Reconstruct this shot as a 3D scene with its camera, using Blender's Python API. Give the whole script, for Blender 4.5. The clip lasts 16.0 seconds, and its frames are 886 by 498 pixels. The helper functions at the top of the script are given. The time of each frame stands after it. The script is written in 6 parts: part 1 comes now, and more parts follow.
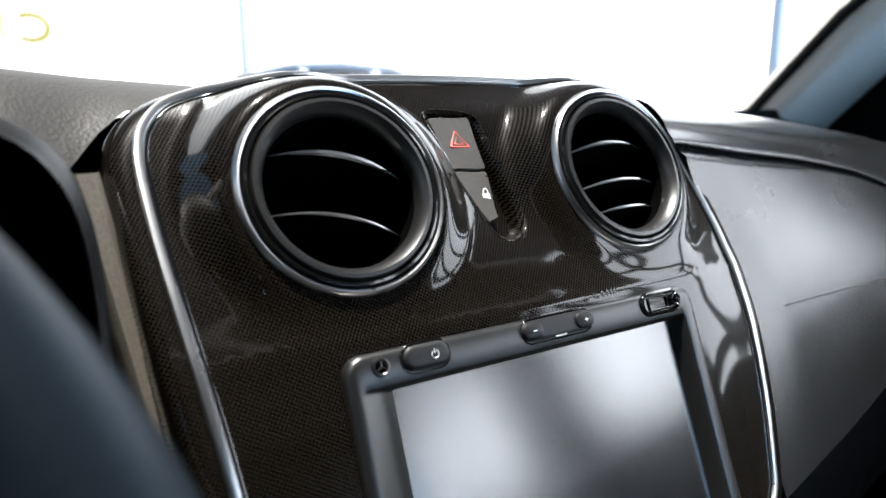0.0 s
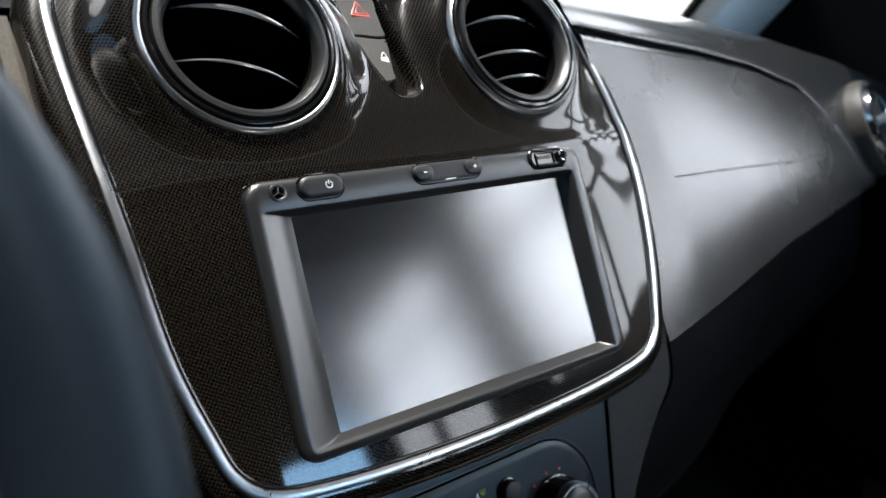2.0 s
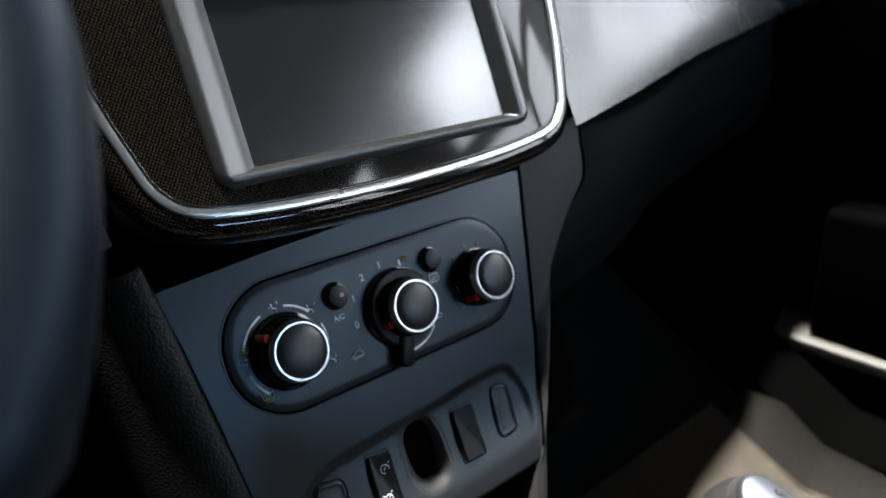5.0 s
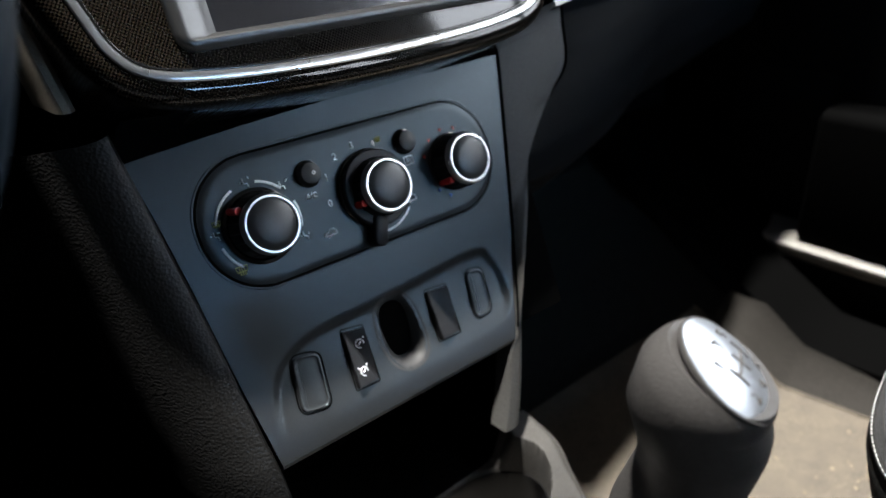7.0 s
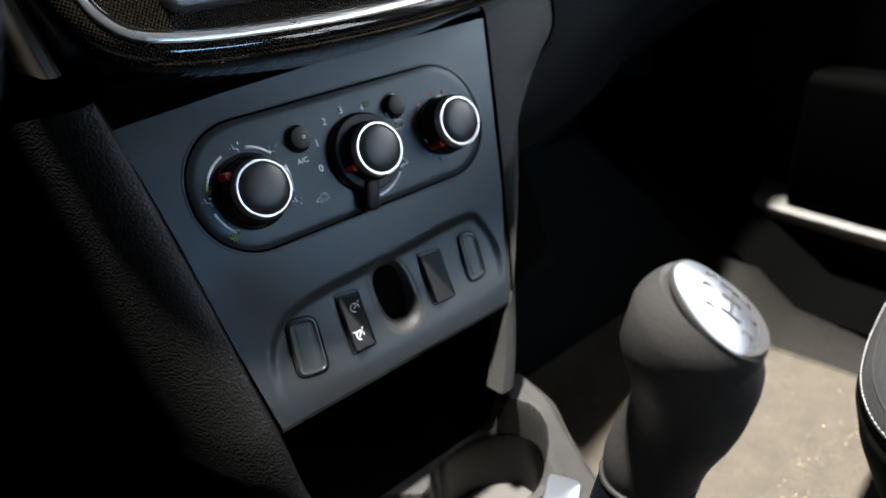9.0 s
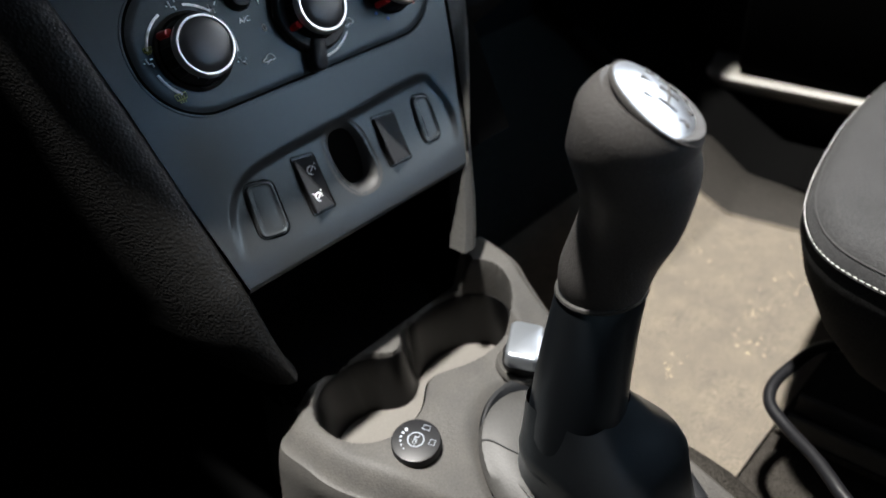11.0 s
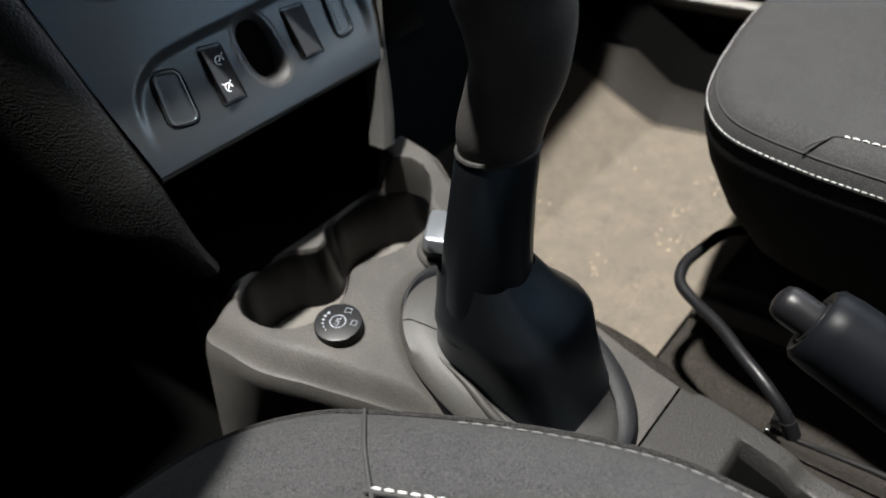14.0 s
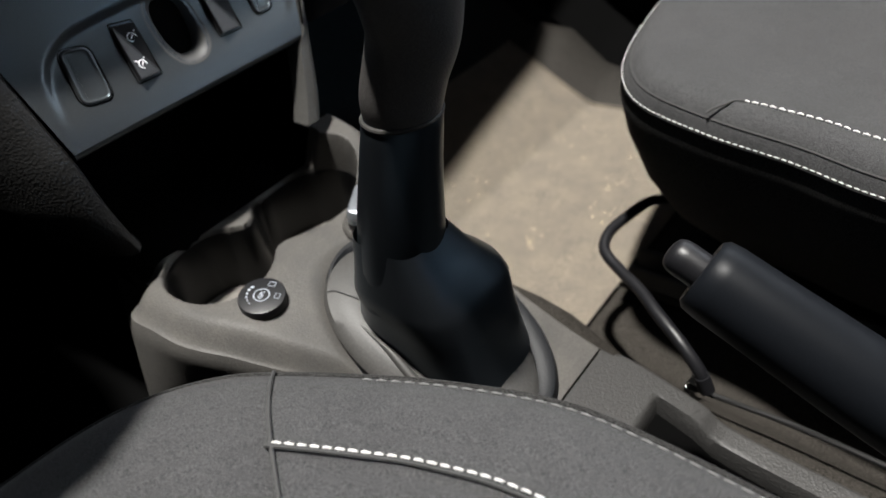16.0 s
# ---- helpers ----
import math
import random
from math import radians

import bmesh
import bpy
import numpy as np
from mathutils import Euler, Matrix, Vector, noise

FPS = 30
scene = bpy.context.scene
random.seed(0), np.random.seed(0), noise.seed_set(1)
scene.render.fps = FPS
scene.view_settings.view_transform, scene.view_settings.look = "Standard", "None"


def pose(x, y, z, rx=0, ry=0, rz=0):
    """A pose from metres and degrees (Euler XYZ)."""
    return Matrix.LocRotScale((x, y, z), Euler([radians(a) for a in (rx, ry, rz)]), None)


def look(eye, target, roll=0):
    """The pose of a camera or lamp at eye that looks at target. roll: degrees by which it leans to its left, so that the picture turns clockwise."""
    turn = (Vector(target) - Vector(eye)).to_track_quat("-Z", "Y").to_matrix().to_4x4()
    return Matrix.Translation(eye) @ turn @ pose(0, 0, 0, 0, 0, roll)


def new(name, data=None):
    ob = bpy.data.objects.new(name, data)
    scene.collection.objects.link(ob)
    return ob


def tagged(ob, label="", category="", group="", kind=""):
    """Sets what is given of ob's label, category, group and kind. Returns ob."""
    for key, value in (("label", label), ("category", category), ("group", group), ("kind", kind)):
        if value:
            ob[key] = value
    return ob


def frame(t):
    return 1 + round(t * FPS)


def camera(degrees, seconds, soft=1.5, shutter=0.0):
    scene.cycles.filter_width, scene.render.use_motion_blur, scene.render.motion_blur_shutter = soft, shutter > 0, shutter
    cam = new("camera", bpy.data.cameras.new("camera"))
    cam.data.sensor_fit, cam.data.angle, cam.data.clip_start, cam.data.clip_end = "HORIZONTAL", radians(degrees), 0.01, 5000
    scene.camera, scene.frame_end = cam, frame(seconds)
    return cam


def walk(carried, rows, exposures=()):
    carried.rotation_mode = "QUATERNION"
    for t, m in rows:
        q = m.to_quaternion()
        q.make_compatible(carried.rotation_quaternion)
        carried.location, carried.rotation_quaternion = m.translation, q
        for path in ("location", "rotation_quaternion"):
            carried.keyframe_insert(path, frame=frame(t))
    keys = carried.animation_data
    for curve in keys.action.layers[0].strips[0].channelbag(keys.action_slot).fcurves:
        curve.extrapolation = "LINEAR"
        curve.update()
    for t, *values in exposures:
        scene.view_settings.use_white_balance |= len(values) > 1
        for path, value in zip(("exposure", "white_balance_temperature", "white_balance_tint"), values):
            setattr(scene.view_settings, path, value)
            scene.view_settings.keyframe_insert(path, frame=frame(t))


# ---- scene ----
cam = camera(65.5, 16.0)
PATH = [
    (0, (-0.1923, -0.1963, 0.6471), (0.0718, 0.2156, 0.5443), -0.23),
    (0.5, (-0.1861, -0.2154, 0.6410), (0.0742, 0.1964, 0.5285), -0.54),
    (1, (-0.1862, -0.2248, 0.6288), (0.0886, 0.1765, 0.5130), -0.16),
    (1.5, (-0.1863, -0.2391, 0.6175), (0.0908, 0.1579, 0.4923), -0.37),
    (2, (-0.1895, -0.2488, 0.6032), (0.0903, 0.1443, 0.4723), -1.00),
    (2.5, (-0.1922, -0.2603, 0.5945), (0.0899, 0.1289, 0.4568), -1.35),
    (3, (-0.1956, -0.2745, 0.5787), (0.0898, 0.1099, 0.4346), -2.27),
    (3.5, (-0.1983, -0.2827, 0.5665), (0.0904, 0.0968, 0.4159), -2.51),
    (4, (-0.2019, -0.2938, 0.5562), (0.0875, 0.0819, 0.3979), -3.07),
    (4.5, (-0.2024, -0.2986, 0.5495), (0.0873, 0.0730, 0.3822), -2.87),
    (5, (-0.2006, -0.3029, 0.5294), (0.0896, 0.0616, 0.3477), -2.93),
    (7.5, (-0.1961, -0.3262, 0.5039), (0.0749, 0.0239, 0.2714), -3.39),
    (8, (-0.1959, -0.3271, 0.5021), (0.0781, 0.0226, 0.2726), -3.53),
    (10.5, (-0.2134, -0.3347, 0.4767), (0.0522, -0.0165, 0.1969), -6.48),
    (11, (-0.2144, -0.3484, 0.4669), (0.0504, -0.0408, 0.1749), -7.03),
    (11.5, (-0.2161, -0.3561, 0.4582), (0.0467, -0.0561, 0.1566), -7.26),
    (12, (-0.2199, -0.3685, 0.4524), (0.0435, -0.0752, 0.1447), -7.47),
    (12.5, (-0.2247, -0.3716, 0.4484), (0.0378, -0.0815, 0.1370), -7.57),
    (13, (-0.2257, -0.3729, 0.4428), (0.0374, -0.0855, 0.1295), -7.46),
    (13.5, (-0.2257, -0.3768, 0.4382), (0.0400, -0.0966, 0.1206), -7.35),
    (14, (-0.2239, -0.3867, 0.4384), (0.0457, -0.1138, 0.1177), -7.08),
    (14.5, (-0.2228, -0.3944, 0.4345), (0.0504, -0.1272, 0.1121), -7.13),
    (15, (-0.2192, -0.4022, 0.4329), (0.0565, -0.1404, 0.1081), -7.02),
    (15.5, (-0.2190, -0.4081, 0.4311), (0.0581, -0.1501, 0.1045), -6.81),
    (16, (-0.2177, -0.4163, 0.4316), (0.0633, -0.1641, 0.1038), -6.57),
]
cam.data.dof.use_dof = True
cam.data.dof.focus_distance, cam.data.dof.aperture_fstop = 0.32, 7.0
EXPOSURES = [(0.0, 1.10), (1.5, 1.18), (3.0, 1.3), (5.0, 1.36), (7.4, 1.76), (8.2, 1.80), (10.5, 1.68), (12.0, 1.56), (16.0, 1.42)]
walk(cam, [(t, look(eye, target, roll)) for t, eye, target, roll in PATH], EXPOSURES)

# ---- world, sun and daylight ----
world = bpy.data.worlds.new("showroom_daylight")
scene.world = world
world.use_nodes = True
wn = world.node_tree
sky = wn.nodes.new("ShaderNodeTexSky")
sky.sky_type = "NISHITA"
sky.sun_disc = False
sky.sun_elevation = radians(85)
sky.sun_rotation = radians(-78)
wn.links.new(sky.outputs["Color"], wn.nodes["Background"].inputs["Color"])
wn.nodes["Background"].inputs["Strength"].default_value = 0.010
TO_SUN = Vector((-0.06, 0.085, 1.0)).normalized()
sun_data = bpy.data.lights.new("sun", "SUN")
sun_data.energy, sun_data.angle, sun_data.color = 5.0, radians(2.6), (1.0, 0.975, 0.93)
sun = new("sun", sun_data)
sun.matrix_world = look(TO_SUN * 5, (0, 0, 0))

# ---- materials ----


def nodes_of(m):
    return m.node_tree.nodes, m.node_tree.links


def material(name, color, rough=0.5, metal=0.0, coat=0.0, grain=0.0, grain_scale=900.0, relief=0.0, relief_scale=700.0, relief_kind="noise",
             specular=0.5, sheen=0.0, wear=0.0, tint=(1, 1, 1), spread=0.25, wear_scale=14.0):
    """A Principled surface with fine grain in its colour, wider wear in its gloss, and a fine relief."""
    m = bpy.data.materials.new(name)
    m.use_nodes = True
    n, l = nodes_of(m)
    b = n["Principled BSDF"]
    b.inputs["Base Color"].default_value = (*color, 1)
    b.inputs["Roughness"].default_value = rough
    b.inputs["Metallic"].default_value = metal
    b.inputs["Coat Weight"].default_value = coat
    b.inputs["Coat Roughness"].default_value = 0.045
    b.inputs["Specular IOR Level"].default_value = specular
    b.inputs["Sheen Weight"].default_value = sheen
    at = n.new("ShaderNodeTexCoord")
    if grain:
        t = n.new("ShaderNodeTexNoise")
        t.inputs["Scale"].default_value, t.inputs["Detail"].default_value = grain_scale, 4
        l.new(at.outputs["Object"], t.inputs["Vector"])
        r = n.new("ShaderNodeValToRGB")
        r.color_ramp.elements[0].position, r.color_ramp.elements[1].position = 0.5 - spread, 0.5 + spread
        lo = [max(0.0, c * (1 - grain)) for c in color]
        hi = [min(1.0, c * (1 + grain) * k) for c, k in zip(color, tint)]
        r.color_ramp.elements[0].color, r.color_ramp.elements[1].color = (*lo, 1), (*hi, 1)
        l.new(t.outputs["Fac"], r.inputs["Fac"])
        l.new(r.outputs["Color"], b.inputs["Base Color"])
    if wear:
        t = n.new("ShaderNodeTexNoise")
        t.inputs["Scale"].default_value, t.inputs["Detail"].default_value = wear_scale, 5
        l.new(at.outputs["Object"], t.inputs["Vector"])
        r = n.new("ShaderNodeMapRange")
        r.inputs["To Min"].default_value, r.inputs["To Max"].default_value = max(0.02, rough - wear), min(1, rough + wear)
        l.new(t.outputs["Fac"], r.inputs["Value"])
        l.new(r.outputs["Result"], b.inputs["Roughness"])
    if relief:
        if relief_kind == "leather":
            t = n.new("ShaderNodeTexVoronoi")
            t.inputs["Scale"].default_value = relief_scale
            out = t.outputs["Distance"]
        else:
            t = n.new("ShaderNodeTexNoise")
            t.inputs["Scale"].default_value, t.inputs["Detail"].default_value = relief_scale, 3
            out = t.outputs["Fac"]
        l.new(at.outputs["Object"], t.inputs["Vector"])
        u = n.new("ShaderNodeBump")
        u.inputs["Strength"].default_value, u.inputs["Distance"].default_value = relief, 0.0002
        l.new(out, u.inputs["Height"])
        l.new(u.outputs["Normal"], b.inputs["Normal"])
    return m


def carbon_weave():
    """Lacquered black weave: a fine chequer of dark threads and bronze metallic threads under a clear coat."""
    m = material("lacquered_weave", (0.004, 0.004, 0.004), 0.31, specular=0.05, coat=0.9, wear=0.04)
    n, l = nodes_of(m)
    b = n["Principled BSDF"]
    at = n.new("ShaderNodeTexCoord")
    mp = n.new("ShaderNodeMapping")
    mp.inputs["Scale"].default_value = (1, 0, 1)
    mp.inputs["Rotation"].default_value = (0, radians(12), 0)
    ch = n.new("ShaderNodeTexChecker")
    ch.inputs["Scale"].default_value = 1050
    ch.inputs["Color1"].default_value = (0.0012, 0.0012, 0.0012, 1)
    ch.inputs["Color2"].default_value = (0.020, 0.0157, 0.0112, 1)
    l.new(at.outputs["Object"], mp.inputs["Vector"])
    l.new(mp.outputs["Vector"], ch.inputs["Vector"])
    spots = n.new("ShaderNodeTexNoise")
    spots.inputs["Scale"].default_value = 1400
    l.new(at.outputs["Object"], spots.inputs["Vector"])
    mix = n.new("ShaderNodeMix")
    mix.data_type, mix.blend_type = "RGBA", "MULTIPLY"
    mix.inputs["Factor"].default_value = 0.6
    l.new(ch.outputs["Color"], mix.inputs["A"])
    l.new(spots.outputs["Color"], mix.inputs["B"])
    l.new(mix.outputs["Result"], b.inputs["Base Color"])
    l.new(ch.outputs["Fac"], b.inputs["Metallic"])
    u = n.new("ShaderNodeBump")
    u.inputs["Strength"].default_value, u.inputs["Distance"].default_value = 0.2, 0.0003
    b.inputs["Coat IOR"].default_value = 1.5
    b.inputs["Coat Roughness"].default_value = 0.055
    l.new(ch.outputs["Fac"], u.inputs["Height"])
    l.new(u.outputs["Normal"], b.inputs["Normal"])
    return m


WEAVE = carbon_weave()
CHROME = material("satin_chrome", (0.62, 0.63, 0.64), 0.28, 1.0, wear=0.02, wear_scale=60)
BRIGHT = material("polished_chrome", (0.8, 0.8, 0.8), 0.1, 1.0, wear=0.03, wear_scale=60)
BLACK = material("black_plastic", (0.006, 0.006, 0.007), 0.42, specular=0.25, relief=0.1, relief_scale=2200, wear=0.08, grain=0.25)
SOFT_BLACK = material("soft_touch_black", (0.009, 0.009, 0.010), 0.5, relief=0.12, relief_scale=2600, wear=0.08, grain=0.3)
BEZEL = material("satin_bezel", (0.012, 0.012, 0.012), 0.34, specular=0.9, relief=0.08, relief_scale=3000, wear=0.05, grain=0.2, grain_scale=1500)
# Near-black; on shelf, floors and tray it takes the place of shade.
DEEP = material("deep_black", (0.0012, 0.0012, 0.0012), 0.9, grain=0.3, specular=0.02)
GLOSS = material("gloss_black", (0.006, 0.006, 0.006), 0.12, coat=0.6, wear=0.04)
SCREEN = material("matt_screen", (0.008, 0.008, 0.010), 0.17, specular=1.0, wear=0.015, wear_scale=30)
SCREEN.node_tree.nodes["Principled BSDF"].inputs["IOR"].default_value = 1.78
DASH = material("grained_dash_plastic", (0.013, 0.0133, 0.0138), 0.26, specular=0.8, grain=0.2, relief=0.05, relief_scale=1900, wear=0.05)
DASH.node_tree.nodes["Principled BSDF"].inputs["IOR"].default_value = 1.52
PAD = material("leathergrain_pad", (0.036, 0.034, 0.032), 0.5, specular=0.25, grain=0.3, relief=1.0, relief_scale=620, relief_kind="leather", wear=0.08)
CAP = material("matt_dial_cap", (0.014, 0.0148, 0.0165), 0.38, specular=0.6, grain=0.2, grain_scale=1800, relief=0.08, relief_scale=2600, wear=0.04)
PANEL = material("dark_panel_plastic", (0.0175, 0.0183, 0.0192), 0.34, specular=0.45, grain=0.2, grain_scale=1600, relief=0.03, relief_scale=2400, wear=0.03)
# Blue tint paints the daylight sheen of the panel into its plastic.
PANEL.node_tree.nodes["Principled BSDF"].inputs["Specular Tint"].default_value = (0.70, 0.88, 1.0, 1.0)
FLARE = material("matt_lip_plastic", (0.030, 0.030, 0.0305), 0.58, specular=0.35, grain=0.2, relief=0.05, relief_scale=2400, wear=0.04)
SIDE_TRIM = material("dark_side_trim_plastic", (0.040, 0.039, 0.037), 0.5, specular=0.12, grain=0.25, relief=0.35, relief_scale=1100, relief_kind="leather", wear=0.05)
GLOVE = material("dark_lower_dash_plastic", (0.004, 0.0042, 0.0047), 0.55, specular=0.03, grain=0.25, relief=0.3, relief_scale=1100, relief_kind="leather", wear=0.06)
STRIP = material("warm_grey_strip_plastic", (0.15, 0.132, 0.108), 0.5, specular=0.3, grain=0.2, relief=0.5, relief_scale=1100, relief_kind="leather", wear=0.06)
HOOD = material("black_hood_plastic", (0.0035, 0.0037, 0.0042), 0.45, specular=0.3, grain=0.25, relief=0.2, relief_scale=1300, relief_kind="leather", wear=0.06)
CONSOLE = material("grained_console_plastic", (0.054, 0.0520, 0.0492), 0.48, specular=0.12, grain=0.22, relief=0.6, relief_scale=760, relief_kind="leather", wear=0.09)
# Gaiter leather in its shaded tone; SHEET is the sunlit tone.
LEATHER = material("black_leather", (0.0042, 0.0044, 0.0049), 0.37, specular=0.65, grain=0.3, relief=0.16, relief_scale=1300, relief_kind="leather", wear=0.09)
# Blue specular tint takes the place of sky light on the gaiter.
LEATHER.node_tree.nodes["Principled BSDF"].inputs["Specular Tint"].default_value = (0.50, 0.76, 1.0, 1.0)
# The same leather lightened: sun and sky sheen put into its colour.
SHEET = material("sunlit_leather", (0.031, 0.0300, 0.0285), 0.5, specular=0.22, grain=0.3, relief=0.2, relief_scale=900, relief_kind="leather", wear=0.08)
# Coarser grain than the console; its halved tone also carries rear shade.
REAR_CONSOLE = material("coarse_grained_tray_plastic", (0.027, 0.0263, 0.0255), 0.45, specular=0.3, grain=0.35, relief=1.3, relief_scale=620, relief_kind="leather", wear=0.1)
# Console plastic blackened: the shade in the cup wells is in this colour.
CUP_SHADE = material("cup_shade_black", (0.0028, 0.0028, 0.0030), 0.32, specular=0.22, grain=0.2, relief=0.05, relief_scale=2400, wear=0.05)
# Nearly twice as light as the console plastic.
CUP_FLOOR = material("pale_cup_floor", (0.098, 0.091, 0.082), 0.7, specular=0.2, grain=0.15, relief=0.3, relief_scale=700)
KNOB = material("grained_knob_rubber", (0.045, 0.0425, 0.041), 0.45, specular=0.2, grain=0.2, relief=0.6, relief_scale=1100, relief_kind="leather", wear=0.08)
SILVER = material("brushed_silver", (0.42, 0.45, 0.49), 0.30, 0.85, wear=0.08, wear_scale=40)
FABRIC = material("dark_woven_fabric", (0.035, 0.0350, 0.0357), 0.9, specular=0.05, grain=0.6, grain_scale=2300, relief=0.7, relief_scale=2400, sheen=0.03, spread=0.14)
# Seat fabric at half tone: the bolster's shade is in the colour.
BOLSTER = material("darkened_seat_fabric", (0.018, 0.0177, 0.0173), 0.92, specular=0.1, grain=0.9, grain_scale=1500, relief=0.8, relief_scale=1700, spread=0.15)
THREAD = material("pale_thread", (0.48, 0.48, 0.465), 0.8, grain=0.2, relief=0.5, relief_scale=3000)
GREY_THREAD = material("grey_thread", (0.09, 0.09, 0.09), 0.8, grain=0.2)
DARK_THREAD = material("dark_thread", (0.02, 0.02, 0.02), 0.8, grain=0.2)
MAT = material("brown_grey_floor_mat", (0.096, 0.088, 0.078), 0.95, specular=0.1, grain=0.6, grain_scale=900, relief=0.9, relief_scale=900, tint=(1.12, 1.05, 0.95), spread=0.3)


def dusty(m, scale, low, high):
    """Wider patches of dust and wear over the fine grain."""
    n, l = nodes_of(m)
    b = n["Principled BSDF"]
    src = b.inputs["Base Color"].links[0].from_socket
    at = n.new("ShaderNodeTexCoord")
    t = n.new("ShaderNodeTexNoise")
    t.inputs["Scale"].default_value, t.inputs["Detail"].default_value, t.inputs["Roughness"].default_value = scale, 6, 0.65
    l.new(at.outputs["Object"], t.inputs["Vector"])
    r = n.new("ShaderNodeValToRGB")
    r.color_ramp.elements[0].position, r.color_ramp.elements[1].position = 0.36, 0.66
    r.color_ramp.elements[0].color, r.color_ramp.elements[1].color = (*low, 1), (*high, 1)
    l.new(t.outputs["Fac"], r.inputs["Fac"])
    x = n.new("ShaderNodeMix")
    x.data_type, x.blend_type = "RGBA", "MULTIPLY"
    x.inputs["Factor"].default_value = 1.0
    l.new(src, x.inputs["A"])
    l.new(r.outputs["Color"], x.inputs["B"])
    l.new(x.outputs["Result"], b.inputs["Base Color"])


dusty(MAT, 34, (0.86, 0.86, 0.87), (1.08, 1.07, 1.03))
dusty(CONSOLE, 40, (0.86, 0.86, 0.86), (1.1, 1.08, 1.05))
dusty(FABRIC, 30, (0.92, 0.92, 0.92), (1.06, 1.06, 1.06))
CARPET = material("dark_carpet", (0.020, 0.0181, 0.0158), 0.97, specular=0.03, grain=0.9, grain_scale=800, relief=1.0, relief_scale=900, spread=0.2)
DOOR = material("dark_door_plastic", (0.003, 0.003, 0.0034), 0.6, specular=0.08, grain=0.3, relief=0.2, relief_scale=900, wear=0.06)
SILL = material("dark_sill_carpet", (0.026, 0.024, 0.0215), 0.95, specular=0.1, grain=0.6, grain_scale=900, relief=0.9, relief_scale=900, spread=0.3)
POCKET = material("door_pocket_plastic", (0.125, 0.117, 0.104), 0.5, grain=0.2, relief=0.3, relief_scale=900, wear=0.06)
PILLAR = material("pillar_trim_fabric", (0.72, 0.69, 0.64), 0.8, grain=0.15, relief=0.4, relief_scale=1500, wear=0.05)
# Blue base and specular tint carry the blue sky light on the rim.
WHEEL = material("wheel_leather", (0.0060, 0.0088, 0.0122), 0.42, specular=0.10, grain=0.25, relief=0.2, relief_scale=1300, relief_kind="leather", wear=0.08)
WHEEL.node_tree.nodes["Principled BSDF"].inputs["Specular Tint"].default_value = (0.5, 0.78, 1.0, 1.0)
PRINT = material("white_print", (0.92, 0.93, 0.95), 0.32, specular=0.6, grain=0.1)
DIM_PRINT = material("grey_print", (0.85, 0.87, 0.89), 0.32, specular=0.6, grain=0.1)
RED = material("red_print", (0.7, 0.09, 0.06), 0.5, grain=0.1)
DARK_RED = material("dark_red_pointer", (0.5, 0.015, 0.015), 0.3, grain=0.1)
BLUE = material("blue_print", (0.03, 0.12, 0.5), 0.5, grain=0.1)
GREEN = material("yellow_green_print", (0.34, 0.36, 0.1), 0.5, grain=0.1)
BUTTON = material("warm_grey_button", (0.055, 0.050, 0.046), 0.5, grain=0.2, relief=0.1, relief_scale=2600, wear=0.08)
GASKET = material("rubber_gasket", (0.004, 0.004, 0.004), 0.7, specular=0.2, grain=0.2)
SIDE_PAD = material("black_grain_side_pad", (0.012, 0.0119, 0.0118), 0.42, specular=0.2, grain=0.3, relief=1.2, relief_scale=620, relief_kind="leather", wear=0.08)
FRAME_RING = material("dark_grained_ring", (0.0055, 0.006, 0.007), 0.5, specular=0.12, grain=0.3, relief=0.4, relief_scale=700, relief_kind="leather", wear=0.08)
HANDLE = material("dark_handle_plastic", (0.0042, 0.0049, 0.0062), 0.42, specular=0.08, grain=0.2, relief=0.15, relief_scale=1600, wear=0.06)
ROOF = material("headliner", (0.25, 0.245, 0.235), 0.9, grain=0.1, relief=0.3)
CAR_GREY = material("bonnet_paint", (0.12, 0.15, 0.19), 0.3, coat=0.8, grain=0.05)
WALL = material("showroom_plaster", (0.8, 0.8, 0.8), 0.7, grain=0.04)
COLUMN = material("grey_column", (0.34, 0.37, 0.41), 0.6, grain=0.05)
FAINT_PRINT = material("faint_grey_print", (0.30, 0.33, 0.37), 0.4, grain=0.1)
YELLOW = material("yellow_letter", (0.42, 0.29, 0.0), 0.5, grain=0.05)
FLOOR_STONE = material("showroom_floor", (0.07, 0.07, 0.07), 0.5, grain=0.1, grain_scale=3)

# ---- mesh helpers ----


def link(name, bm, mat, smooth=True):
    bmesh.ops.recalc_face_normals(bm, faces=bm.faces)
    me = bpy.data.meshes.new(name)
    bm.to_mesh(me)
    bm.free()
    if smooth:
        me.polygons.foreach_set("use_smooth", [True] * len(me.polygons))
        me.set_sharp_from_angle(angle=radians(40))
    me.materials.append(mat)
    return new(name, me)


def part(name, bm, mat, parent, label="", smooth=True):
    ob = link(name, bm, mat, smooth)
    ob.parent = parent
    if label:
        tagged(ob, label)
    return ob


def thing(name, m, label, category, group="", kind=""):
    ob = new(name)
    ob.empty_display_size = 0.02
    ob.matrix_world = m
    return tagged(ob, label, category, group, kind)


def single(name, bm, mat, label, category, group="", kind="", m=None, smooth=True):
    ob = link(name, bm, mat, smooth)
    if m is not None:
        ob.matrix_world = m
    return tagged(ob, label, category, group, kind)


